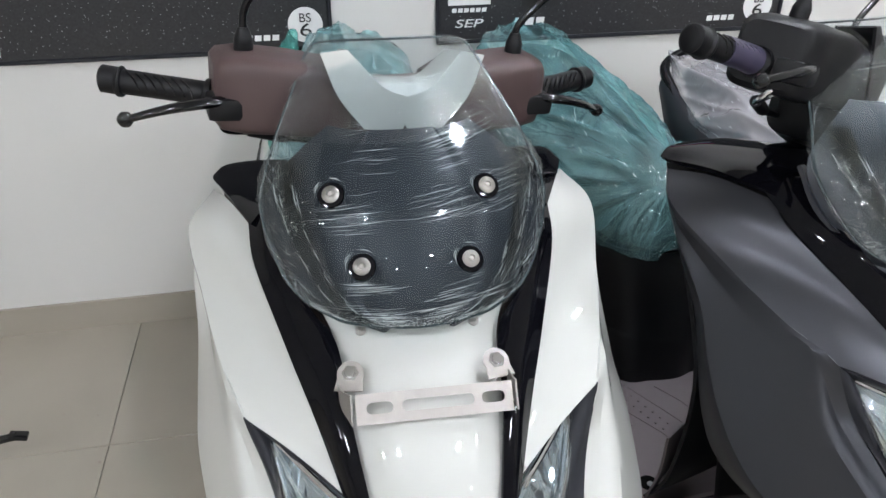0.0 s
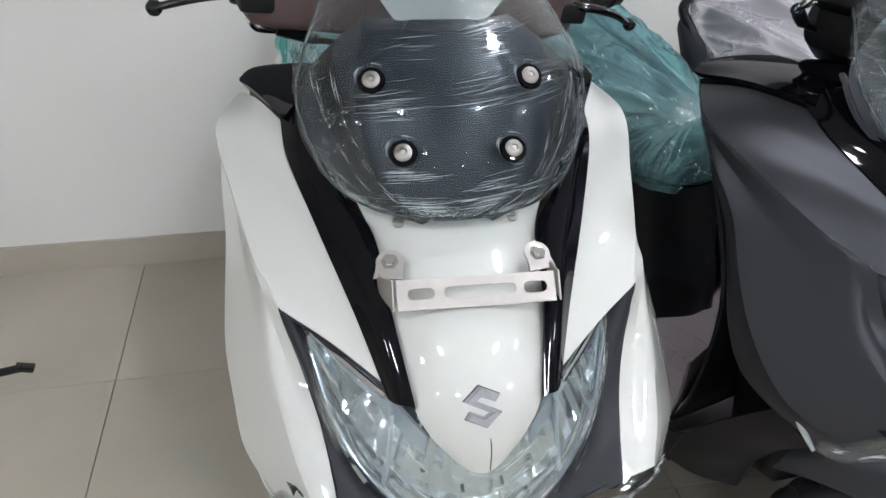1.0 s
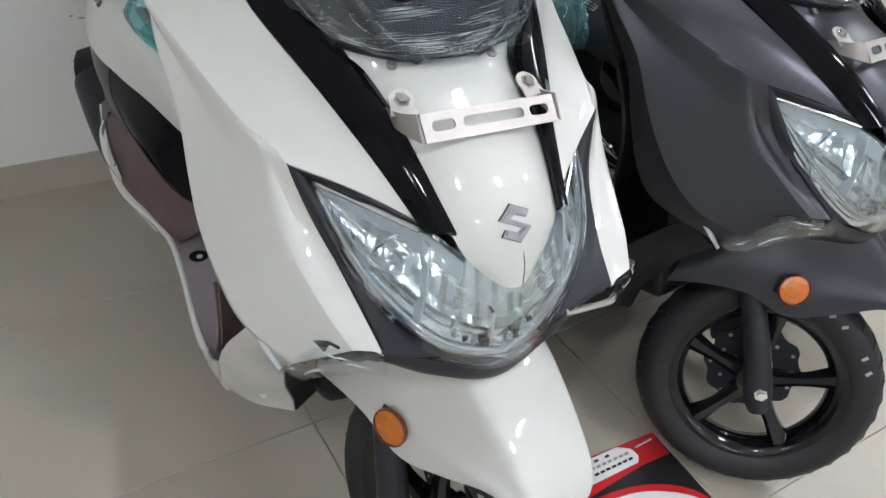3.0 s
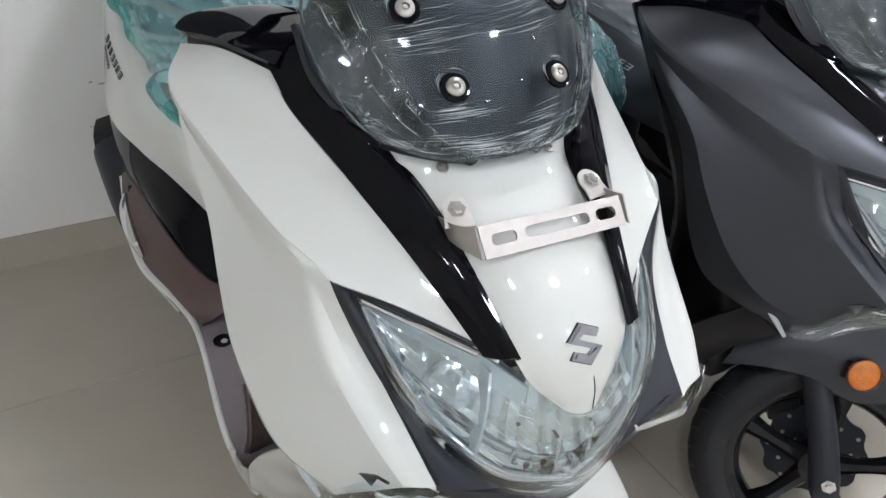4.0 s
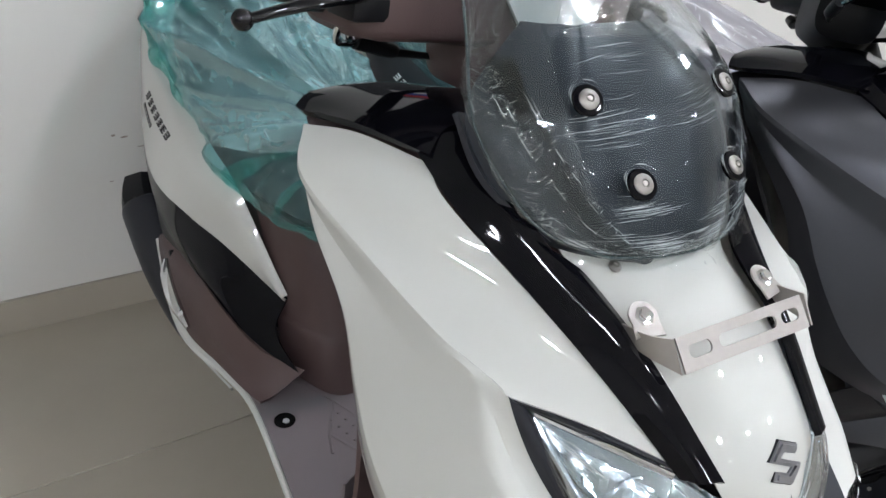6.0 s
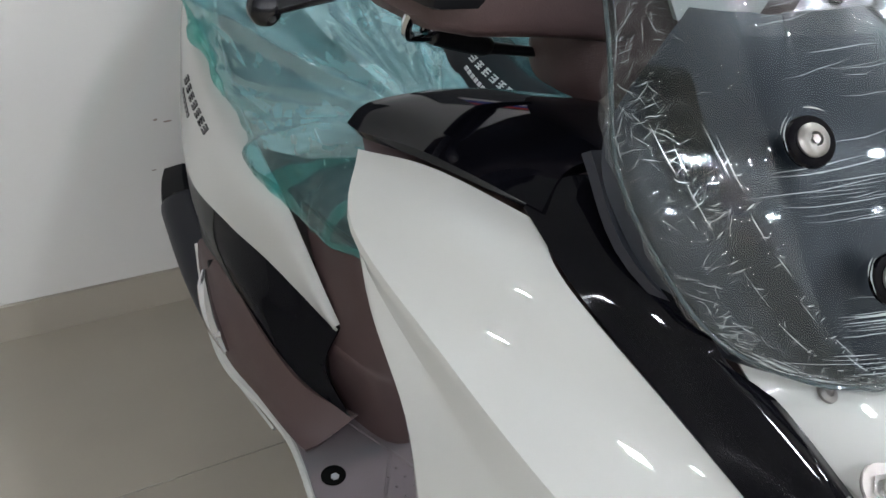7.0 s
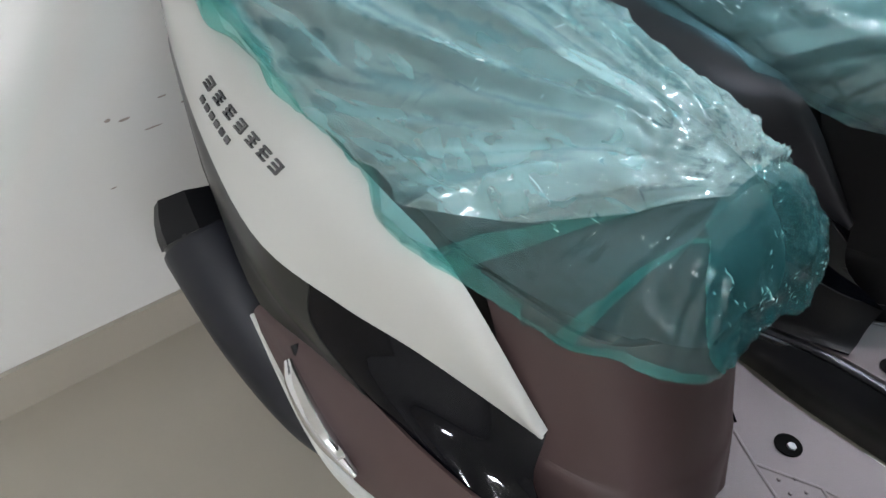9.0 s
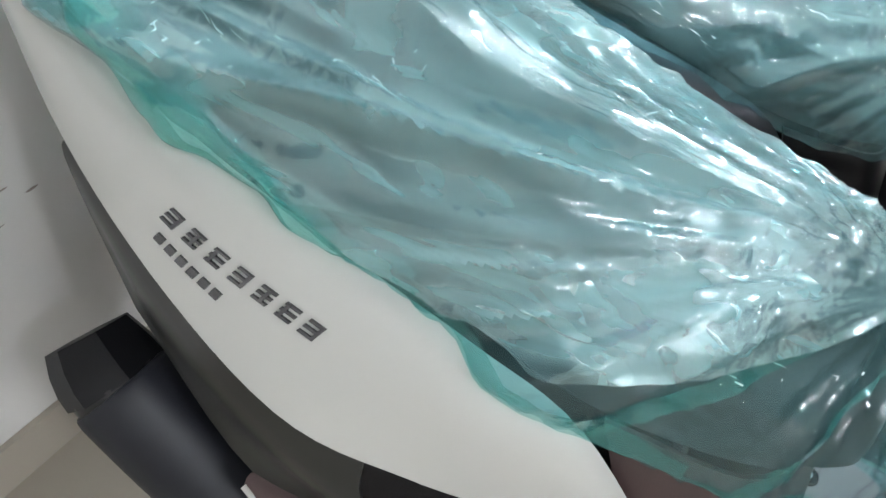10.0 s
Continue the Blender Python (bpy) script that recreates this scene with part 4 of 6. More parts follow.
    # inner leg shield, floor
    inner = surface([
        [(-0.243, 0.483, 1.0), (-0.12, 0.44, 1.03), (0, 0.43, 1.04), (0.12, 0.44, 1.03), (0.243, 0.483, 1.0)],
        [(-0.246, 0.414, 0.9), (-0.13, 0.44, 0.9), (0, 0.45, 0.9), (0.13, 0.44, 0.9), (0.246, 0.414, 0.9)],
        [(-0.256, 0.305, 0.72), (-0.14, 0.38, 0.7), (0, 0.4, 0.7), (0.14, 0.38, 0.7), (0.256, 0.305, 0.72)],
        [(-0.255, 0.32, 0.5), (-0.14, 0.36, 0.5), (0, 0.4, 0.5), (0.14, 0.36, 0.5), (0.255, 0.32, 0.5)],
        [(-0.25, 0.38, 0.38), (-0.14, 0.4, 0.38), (0, 0.42, 0.38), (0.14, 0.4, 0.38), (0.25, 0.38, 0.38)]], 25, 20)
    part("inner_leg_shield", shell(inner, 0.006), lower[0], root)
    for sx in (1, -1):
        face = surface([[(-0.256, 0.135, 0.64), (-0.243, 0.11, 0.618), (-0.226, 0.09, 0.6)],
                        [(-0.268, 0.22, 0.54), (-0.235, 0.185, 0.52), (-0.205, 0.165, 0.51)],
                        [(-0.27, 0.285, 0.45), (-0.235, 0.24, 0.432), (-0.19, 0.215, 0.425)],
                        [(-0.262, 0.32, 0.37), (-0.225, 0.275, 0.365), (-0.173, 0.24, 0.365)],
                        [(-0.25, 0.33, 0.335), (-0.22, 0.29, 0.329), (-0.168, 0.248, 0.329)]], 14, 22)
        body = surface([[(-0.27, 0.285, 0.45), (-0.262, 0.32, 0.37), (-0.25, 0.33, 0.335)],
                        [(-0.272, 0.32, 0.425), (-0.27, 0.35, 0.375), (-0.258, 0.37, 0.335)],
                        [(-0.268, 0.37, 0.395), (-0.272, 0.4, 0.375), (-0.262, 0.42, 0.34)]], 14, 8)
        shade = paint if paint != M_GREY else M_BLACK
        part("fairing_nose", shell(mirrored(face, sx), 0.004, flip=sx > 0), shade, root)
        part("lower_fairing", shell(mirrored(body, sx), 0.004, flip=sx < 0), shade, root)
        part("fairing_duct", shell(mirrored(surface([[(-0.205, 0.168, 0.51), (-0.188, 0.218, 0.425), (-0.17, 0.243, 0.365), (-0.166, 0.251, 0.331)],
                                                     [(-0.12, 0.24, 0.5), (-0.1, 0.27, 0.43), (-0.09, 0.28, 0.38), (-0.085, 0.285, 0.35)]], 12, 5), sx), 0.004, flip=sx > 0), M_BLACK, root)
        part("fairing_dimple", lathe([(0, 0.0008), (0.008, 0.0008), (0.011, 0.002), (0.0125, 0.0005)], 16, frame_at((sx * -0.212, 0.259, 0.385), (sx * -0.6, -0.75, 0.2)) @ Matrix.Diagonal((0.6, 1.3, 1, 1))), shade, root)
        g = surface([[(-0.262, 0.36, 0.402), (-0.256, 0.345, 0.47), (-0.255, 0.34, 0.56)], [(-0.2, 0.41, 0.375), (-0.2, 0.38, 0.46), (-0.2, 0.37, 0.56)]], 10, 4)
        part("toe_panel", shell(mirrored(g, sx), 0.004, flip=sx < 0), lower[1], root)
    part("fork_shroud", block((0.26, 0.14, 0.26), pose(0, 0.3, 0.46, -10), 0.04, 3), M_BLACK, root)
    edge = [(-0.262, 0.36), (-0.264, 0.477), (-0.248, 0.72), (-0.262, 0.834), (-0.29, 0.93)]
    fl = surface([[(x, y, 0.37) for x, y in edge], [(0, y, 0.37) for x, y in edge], [(-x, y, 0.37) for x, y in edge]], 20, 12, sv=False)
    board = part("footboard", shell(fl, 0.012, flip=True), lower[1], root, "ribbed mauve-grey footboard")
    for sx in (-1, 1):
        for hy, hx in ((0.666, 0.212), (0.41, 0.215)):
            # flat disc, no hole: the socket's shade is put into its black colour
            part("board_socket", lathe([(0, 0.0008), (0.0165, 0.0008), (0.0175, 0.0016), (0.0185, 0.0008), (0.0185, 0.0)], 20, pose(sx * hx + 0.005 - 0.035 * (sx > 0 and hy > 0.5) - 0.01 * (sx < 0), hy, 0.3718)), M_SOCKET_SHADE, board)
            part("board_screw", lathe([(0, 0.001), (0.0065, 0.001), (0.006, 0.0028), (0, 0.0028)], 6, pose(sx * hx + 0.006 - 0.035 * (sx > 0 and hy > 0.5) - 0.01 * (sx < 0), hy - 0.004, 0.3718)), M_GREYINK, board)
        for line in (((0.162, 0.76), (0.121, 0.679), (0.074, 0.567), (0.05, 0.5)), ((0.121, 0.679), (0.16, 0.604), (0.172, 0.56)), ((0.16, 0.604), (0.123, 0.529), (0.1, 0.47)), ((0.06, 0.66), (0.03, 0.6), (0.012, 0.53))):
            part("rib", tube([(sx * x, y, 0.3705) for x, y in line], 0.0028, 6, steps=9, smooth=False, flat=0.6), lower[1], board)
        for c in range(2):
            for r in range(6):
                part("stud", lathe([(0, 0.0028), (0.0022, 0.0022), (0.0028, 0.0)], 8, pose(sx * (0.126 + 0.018 * c - 0.006 * r), 0.645 - 0.02 * r - 0.012 * c, 0.3705)), lower[1], board)

    # front wheel, fork and mudguard turn with the bars
    AX = Vector((0, 0.03, 0.234))
    hub = S @ Matrix.Translation(AX) @ Matrix.Rotation(radians(90), 4, "Y")
    wheel = part("front_wheel", lathe([(0.150, -0.030), (0.163, -0.037), (0.168, -0.037), (0.168, -0.031), (0.158, -0.026), (0.150, -0.016), (0.150, 0.016), (0.158, 0.026), (0.168, 0.031), (0.168, 0.037), (0.163, 0.037), (0.150, 0.030), (0.138, 0.013), (0.138, -0.013)], 56, hub, closed=True), M_SOOT, root, "gloss black five-spoke cast wheel")
    part("tyre", lathe([(0.163, -0.033), (0.172, -0.041), (0.19, -0.047), (0.208, -0.045), (0.222, -0.033), (0.23, -0.018), (0.233, 0), (0.23, 0.018), (0.222, 0.033), (0.208, 0.045), (0.19, 0.047), (0.172, 0.041), (0.163, 0.033)], 72, hub, closed=True), M_RUBBER, wheel, "new black tubeless tyre")
    groove = bmesh.new()
    for k in range(34):
        a = 2 * math.pi * k / 34
        for sd in (-1, 1):
            pts = [hub @ Vector((r * math.cos(a + o), r * math.sin(a + o), sd * w)) for r, w, o in ((0.2325, 0.006, 0.0), (0.2292, 0.022, 0.06), (0.2195, 0.037, 0.09))]
            tube(pts, [0.0012, 0.0022, 0.0012], 5, 5, groove)
    tagged(part("tread_grooves", groove, M_INK, wheel), kind="stuff")
    part("hub", lathe([(0, -0.048), (0.017, -0.048), (0.02, -0.03), (0.036, -0.025), (0.036, 0.025), (0.02, 0.03), (0.017, 0.048), (0, 0.048)], 24, hub), M_SOOT, wheel)
    for k in range(5):
        a = 2 * math.pi * k / 5 + 0.55
        d = Vector((math.cos(a), math.sin(a), 0))
        bm = tube([hub @ (0.03 * d + Vector((0, 0, -0.006))), hub @ (0.09 * d + Vector((0, 0, -0.012))), hub @ (0.144 * d + Vector((0, 0, -0.006)))], [0.02, 0.0145, 0.022], 8)
        part("spoke", bm, M_SOOT, wheel)
    disc = part("brake_disc", petal_disc(hub), M_CHAR, wheel, "drilled dark brake disc")
    for k in range(14):
        a = 2 * math.pi * k / 14
        part("disc_hole", lathe([(0, 0), (0.004, 0), (0.004, 0.0006), (0, 0.0006)], 10, hub @ pose((0.066 + 0.016 * (k % 2)) * math.cos(a), (0.066 + 0.016 * (k % 2)) * math.sin(a), 0.0435, 180)), M_STEEL, disc)
    part("caliper", turn_bm(block((0.035, 0.06, 0.07), pose(0.065, 0.11, 0.3, -20), 0.01, 2), S), M_BLACK, wheel)
    for k in range(4):
        a = radians(200 + 9 * k + (12 if k > 1 else 0))
        part("sidewall_mark", slab([(-0.006, -0.003), (0.006, -0.003), (0.006, 0.003), (-0.006, 0.003)], 0.001, hub @ Matrix.Translation((0.2 * math.cos(a), 0.2 * math.sin(a), -0.0478)) @ pose(0, 0, 0, 180, 0, math.degrees(-a) + 90)), M_GREYINK, wheel)
    for sx in (-1, 1):
        leg = part("fork_leg", tube([S @ Vector(p) for p in ((sx * 0.087, 0.02, 0.205), (sx * 0.087, 0.032, 0.235), (sx * 0.085, 0.07, 0.33), (sx * 0.068, 0.14, 0.47), (sx * 0.058, 0.2, 0.58))], [0.018, 0.026, 0.024, 0.022, 0.02], 18), M_CHAR, root, "black fork leg")
        part("axle_nut", lathe([(0, 0), (0.013, 0), (0.013, 0.008), (0.007, 0.009), (0.007, 0.014), (0, 0.014)], 6, S @ frame_at((sx * 0.108, 0.034, 0.25), (sx, 0, 0))), M_CHROME, leg)
        br = part("reflector_bracket", block((0.02, 0.035, 0.035), S @ pose(sx * 0.1, 0.075, 0.465), 0.005), M_BLACK, leg)
        part("reflector", lathe([(0, 0), (0.024, 0), (0.027, 0.003), (0.026, 0.006), (0.02, 0.009), (0, 0.0105)], 32, S @ frame_at((sx * 0.112, 0.062, 0.466), (sx, -0.22, 0.12))), M_AMBER, br, "round amber reflector")
        part("reflector_rim", lathe([(0.0255, 0.002), (0.0285, 0.002), (0.0285, 0.0075), (0.0265, 0.0085)], 32, S @ frame_at((sx * 0.112, 0.062, 0.466), (sx, -0.22, 0.12)), closed=True), M_RIM, br)
    crest = [(0.24, 0.5), (0.16, 0.6), (0.07, 0.645), (-0.005, 0.617), (-0.057, 0.583), (-0.113, 0.532), (-0.15, 0.495), (-0.166, 0.467), (-0.169, 0.451)]
    skirt = [(0.27, 0.4), (0.21, 0.42), (0.13, 0.43), (0.05, 0.41), (-0.03, 0.443), (-0.09, 0.474), (-0.13, 0.477), (-0.154, 0.47), (-0.163, 0.46)]
    half = [0.095, 0.102, 0.104, 0.097, 0.089, 0.081, 0.071, 0.058, 0.043]
    rows = []
    for (cy, cz), (ky, kz), w in zip(crest, skirt, half):
        def up(k, f, drop=0.0):
            return (w * k, ky + (cy - ky) * f, kz + (cz - kz) * f - drop)
        side = [up(1.0, 0), up(1.01, 0.14), up(1.0, 0.28), up(0.915, 0.46), up(0.86, 0.64), up(0.8, 0.84), up(0.7, 0.95), up(0.42, 1, 0.002)]
        rows.append([(-x, y, z) for x, y, z in side] + [(0, cy, cz)] + [(x, y, z) for x, y, z in side[::-1]])
    fg = surface(rows, 61, 40)
    fg = np.array([[S @ Vector(p) for p in row] for row in fg])
    part("mudguard", shell(fg, 0.004), paint, root)

    # handlebar
    bars = part("handlebar", turn_bm(tube([(-0.34, 0.54, 1.127), (-0.2, 0.5, 1.12), (0, 0.47, 1.09), (0.2, 0.5, 1.12), (0.34, 0.54, 1.127)], 0.011, 12), S), M_SOOT, root)
    for sx in (-1, 1):
        bm = loft([(sx * 0.05, 0.455, 1.125, 0.04, 0.038), (sx * 0.075, 0.45, 1.13, 0.05, 0.048), (sx * 0.14, 0.462, 1.136, 0.054, 0.05), (sx * 0.2, 0.482, 1.135, 0.054, 0.052), (sx * 0.228, 0.49, 1.134, 0.05, 0.048), (sx * 0.236, 0.492, 1.134, 0.042, 0.04)], 0.36, 32)
        part("switch_cowl", turn_bm(bm, S), cowl, bars, "angular bar cowl" if sx < 0 else "")
        part("lever_perch", turn_bm(block((0.05, 0.05, 0.03), pose(sx * 0.222, 0.455, 1.12), 0.008), S), M_BLACK, bars)
        grip = part("grip", turn_bm(tube([(sx * 0.236, 0.5, 1.121), (sx * 0.243, 0.502, 1.121), (sx * 0.246, 0.503, 1.122), (sx * 0.345, 0.541, 1.127)], [0.021, 0.021, 0.0165, 0.0165], 18, smooth=False), S), M_BLACK, bars, "ribbed black rubber grip")
        if paint == M_GREY and sx < 0:
            part("grip_film", turn_bm(tube([(sx * 0.25, 0.504, 1.122), (sx * 0.27, 0.512, 1.124), (sx * 0.31, 0.527, 1.126)], [0.0185, 0.0178, 0.0176], 18, smooth=False), S), M_PURPLE, grip, "purple protective film")
        rb = bmesh.new()
        for k in range(7):
            f = 0.26 + 0.011 * k
            c0 = Vector((sx * f, 0.503 + (f - 0.246) * 0.384, 1.122 + (f - 0.246) * 0.05))
            tube([c0 + Vector((0, -0.0168, -0.004)), c0 + Vector((sx * 0.006, -0.013, 0.0105)), c0 + Vector((sx * 0.014, -0.002, 0.0166))], 0.0012, 5, 5, rb)
        tagged(part("grip_ribs", turn_bm(rb, S), M_SOOT, grip), kind="stuff")
        part("bar_end", turn_bm(tube([(sx * 0.345, 0.541, 1.127), (sx * 0.348, 0.542, 1.127), (sx * 0.352, 0.5435, 1.1275), (sx * 0.37, 0.55, 1.129), (sx * 0.373, 0.551, 1.129)], [0.02, 0.021, 0.0185, 0.0185, 0.014], 18, smooth=False), S), M_BLACK, bars)
        lev = part("brake_lever", turn_bm(tube([(sx * 0.215, 0.448, 1.128), (sx * 0.25, 0.434, 1.13), (sx * 0.295, 0.436, 1.122), (sx * 0.335, 0.455, 1.106), (sx * 0.342, 0.459, 1.102)], [0.01, 0.0095, 0.008, 0.0065, 0.006], 12, flat=0.75), S), M_SOOT, bars, "black ball-end brake lever")
        part("lever_ball", turn_bm(lathe([(0, -0.0105), (0.006, -0.0085), (0.0095, -0.004), (0.0105, 0), (0.0095, 0.004), (0.006, 0.0085), (0, 0.0105)], 16, pose(sx * 0.345, 0.46, 1.102)), S), M_SOOT, lev)
        mir = part("mirror_boot", turn_bm(tube([(sx * 0.195, 0.483, 1.165), (sx * 0.195, 0.483, 1.2), (sx * 0.195, 0.483, 1.215)], [0.013, 0.0125, 0.007], 14, smooth=False), S), M_BLACK, bars)
        part("mirror_stem", turn_bm(tube([(sx * 0.195, 0.483, 1.205), (sx * 0.194, 0.482, 1.235), (sx * 0.18, 0.476, 1.262), (sx * 0.15, 0.46, 1.3)] if sx < 0 else [(sx * 0.195, 0.483, 1.205), (sx * 0.197, 0.482, 1.225), (sx * 0.22, 0.476, 1.255), (sx * 0.29, 0.46, 1.33)], 0.0055, 10), S), M_SOOT, mir)
        part("brake_pipe", turn_bm(tube([(sx * 0.228, 0.46, 1.112), (sx * 0.23, 0.475, 1.09), (sx * 0.217, 0.49, 1.072), (sx * 0.185, 0.497, 1.068)], 0.004, 8), S), M_CHROME, bars)
        part("brake_pipe", turn_bm(tube([(sx * 0.216, 0.455, 1.11), (sx * 0.218, 0.468, 1.092), (sx * 0.208, 0.484, 1.078), (sx * 0.185, 0.495, 1.075)], 0.004, 8), S), M_CHROME, bars)
        part("cable_boot", turn_bm(tube([(sx * 0.19, 0.497, 1.071), (sx * 0.14, 0.496, 1.06), (sx * 0.125, 0.494, 1.057), (sx * 0.05, 0.474, 1.053)], [0.009, 0.009, 0.005, 0.004], 10), S), M_BLACK, bars)
    stem = loft([(-0.095, 0.46, 1.1, 0.03, 0.045), (-0.08, 0.455, 1.095, 0.05, 0.065), (0, 0.45, 1.085, 0.055, 0.07), (0.08, 0.455, 1.095, 0.05, 0.065), (0.095, 0.46, 1.1, 0.03, 0.045)], 0.5, 28)
    part("stem_cowl", turn_bm(stem, S), cowl, bars)
    for sx in (-1, 1):
        g = surface([[(sx * 0.055, 0.385, 1.108), (sx * 0.09, 0.39, 1.15), (sx * 0.112, 0.402, 1.202)],
                     [(sx * 0.0, 0.382, 1.108), (sx * 0.04, 0.384, 1.155), (sx * 0.09, 0.402, 1.206)],
                     [(sx * 0.0, 0.387, 1.165), (sx * 0.035, 0.39, 1.168), (sx * 0.075, 0.408, 1.206)],
                     [(sx * 0.0, 0.45, 1.16), (sx * 0.035, 0.45, 1.163), (sx * 0.075, 0.46, 1.195)]], 12, 8)
        part("bar_cover", turn_bm(shell(g, 0.004, flip=sx < 0), S), paint if paint != M_GREY else M_BLACK, bars)

    # black shoulders beside the screen
    for sx in (1, -1):
        g = surface([
            [(-0.253, 0.48, 1.010), (-0.25, 0.455, 1.012), (-0.228, 0.388, 1.021), (-0.187, 0.30, 1.018)],
            [(-0.232, 0.485, 1.022), (-0.224, 0.46, 1.026), (-0.197, 0.395, 1.03), (-0.165, 0.31, 1.036)],
            [(-0.16, 0.47, 1.03), (-0.155, 0.452, 1.034), (-0.14, 0.39, 1.04), (-0.13, 0.31, 1.04)],
            [(-0.08, 0.455, 1.02), (-0.08, 0.44, 1.025), (-0.08, 0.38, 1.04), (-0.09, 0.31, 1.035)]], 18, 14)
        part("shoulder_panel", shell(mirrored(g, sx), 0.008, flip=sx > 0), M_GLOSS, root)
        part("screen_bracket", shell(surface([[(sx * -0.172, 0.285, 1.07), (sx * -0.165, 0.24, 1.02), (sx * -0.12, 0.185, 0.972)], [(sx * -0.15, 0.3, 1.06), (sx * -0.14, 0.25, 1.01), (sx * -0.105, 0.2, 0.965)]], 12, 4), 0.006, flip=sx < 0), M_CHAR, root)

    # windscreen with wrap, and the dark panel behind
    sg = np.array([[screen_point(s, w) for w in np.linspace(-1, 1, 41)] for s in np.linspace(0, 1, 61)])
    scr = part("windscreen", shell(sg, 0.004, flip=True), M_SCREEN, root, "clear windscreen still wrapped in creased film")

    def back_w(s):
        return 0.97 if s < 0.4 else 0.97 * math.sqrt(1 - ((s - 0.4) / 0.33) ** 2)
    bg = np.array([[screen_point(s, w * back_w(s)) for w in np.linspace(-1, 1, 41)] for s in np.linspace(0.015, 0.66, 40)])
    for j in range(41):
        f = abs(j / 20 - 1)
        bg[:, j, 1] += 0.016 - 0.005 * (0.45 < f < 0.62) + 0.012 * f ** 6
        bg[:, j, 2] -= 0.012
    part("backing_panel", shell(bg, 0.004, flip=True), M_PANEL, scr, "dark ribbed panel behind the screen")
    for sd in (-1, 1):
        part("panel_rib", tube([(x, y + 0.0155, z - 0.011) for x, y, z in (screen_point(0.55, sd * 0.52), screen_point(0.42, sd * 0.42), screen_point(0.3, sd * 0.3))], [0.0018, 0.0024, 0.0014], 8), M_PANEL, scr)
    part("wrap", sheet(np.array([[screen_point(s, w, 0.003) for w in np.linspace(-1.01, 1.01, 41)] for s in np.linspace(0, 1, 61)]), flip=True), M_WRAP, scr, "crinkled clear plastic wrap")

    def on_screen(u, v):
        return screen_point(v, 2 * u - 1, 0.0035)

    def columns(rng):
        return rng.choice((0.3, 0.36, 0.6, 0.66, 0.83)) + rng.gauss(0, 0.035), rng.choice((rng.uniform(0.03, 0.28), rng.uniform(0.4, 0.8)))

    def rim_zone(rng):
        k = rng.random()
        e = abs(rng.gauss(0, 0.05)) + 0.005
        if k < 0.4:
            return e, rng.uniform(0.05, 0.9)
        if k < 0.75:
            return 1 - e, rng.uniform(0.05, 0.9)
        return rng.uniform(0.1, 0.9), e * 0.8
    # creases of the wrap, their highlights painted on as near-white strands
    tagged(part("creases", strands(on_screen, 210, 3, 0.09, 0.2, 0.00016, columns, wander=0.03, bow=0.02), M_GLINT, scr, "fine creases in the film, glints painted white"), kind="stuff")
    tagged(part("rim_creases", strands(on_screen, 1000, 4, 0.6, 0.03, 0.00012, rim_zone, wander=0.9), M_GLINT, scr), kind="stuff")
    for name, w0, w1, s0, s1 in (("edge_film", -1.0, -0.62, 0.03, 0.94), ("edge_film", 0.7, 1.0, 0.03, 0.94), ("foot_film", -0.98, 0.98, 0.004, 0.1), ("head_film", -0.6, 0.6, 0.62, 0.8)):
        band = [[screen_point(q, w, 0.0045 + 0.0022 * noise.noise(Vector((30 * w, 60 * q, 4.0)))) for w in np.linspace(w0, w1, 46)] for q in np.linspace(s0, s1, 60)]
        part(name, sheet(np.array(band), flip=True), M_CLING, scr, "tightly crinkled clear film")
    # short white rungs and strokes: glints painted along the wrinkled strips
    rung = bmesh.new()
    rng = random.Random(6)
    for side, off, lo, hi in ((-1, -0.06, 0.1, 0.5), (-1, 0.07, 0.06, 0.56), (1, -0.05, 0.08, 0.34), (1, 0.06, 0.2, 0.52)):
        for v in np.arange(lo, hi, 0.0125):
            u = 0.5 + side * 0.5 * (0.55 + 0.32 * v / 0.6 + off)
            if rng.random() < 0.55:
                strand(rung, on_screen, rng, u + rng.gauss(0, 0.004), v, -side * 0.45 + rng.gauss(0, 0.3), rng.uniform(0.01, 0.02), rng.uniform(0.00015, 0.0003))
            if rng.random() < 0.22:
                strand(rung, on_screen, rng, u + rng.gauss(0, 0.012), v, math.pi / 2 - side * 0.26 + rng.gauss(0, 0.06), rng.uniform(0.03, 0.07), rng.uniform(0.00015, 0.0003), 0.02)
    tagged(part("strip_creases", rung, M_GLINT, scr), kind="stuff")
    for sd in (-1, 1):
        strip = np.array([[screen_point(q, sd * (0.55 + 0.32 * q / 0.6 + dw), 0.005 + 0.003 * noise.noise(Vector((q * 40, dw * 30, sd)))) for dw in np.linspace(-0.06, 0.08, 9)] for q in np.linspace(0.07, 0.58, 60)])
        part("film_strip", sheet(strip, flip=True), M_WRAP, scr, "doubled strip of wrinkled film")
    rows = []
    for q in np.linspace(0, 1, 7):
        row = []
        for w in np.linspace(-0.95, 0.95, 70):
            x, y, z = screen_point(0.02 + 0.12 * w * w, w)
            fall = q * (0.022 + 0.012 * noise.noise(Vector((w * 5, 2.0, 0))))
            row.append((x, y - 0.85 * fall + 0.002 * noise.noise(Vector((w * 14, q * 4, 1))), z - 0.62 * fall + 0.004 * q + 0.003 * noise.noise(Vector((w * 12, q * 3, 5)))))
        rows.append(row)
    part("wrap_skirt", sheet(np.array(rows)), M_WRAP, scr, "loose lower edge of the clear film")
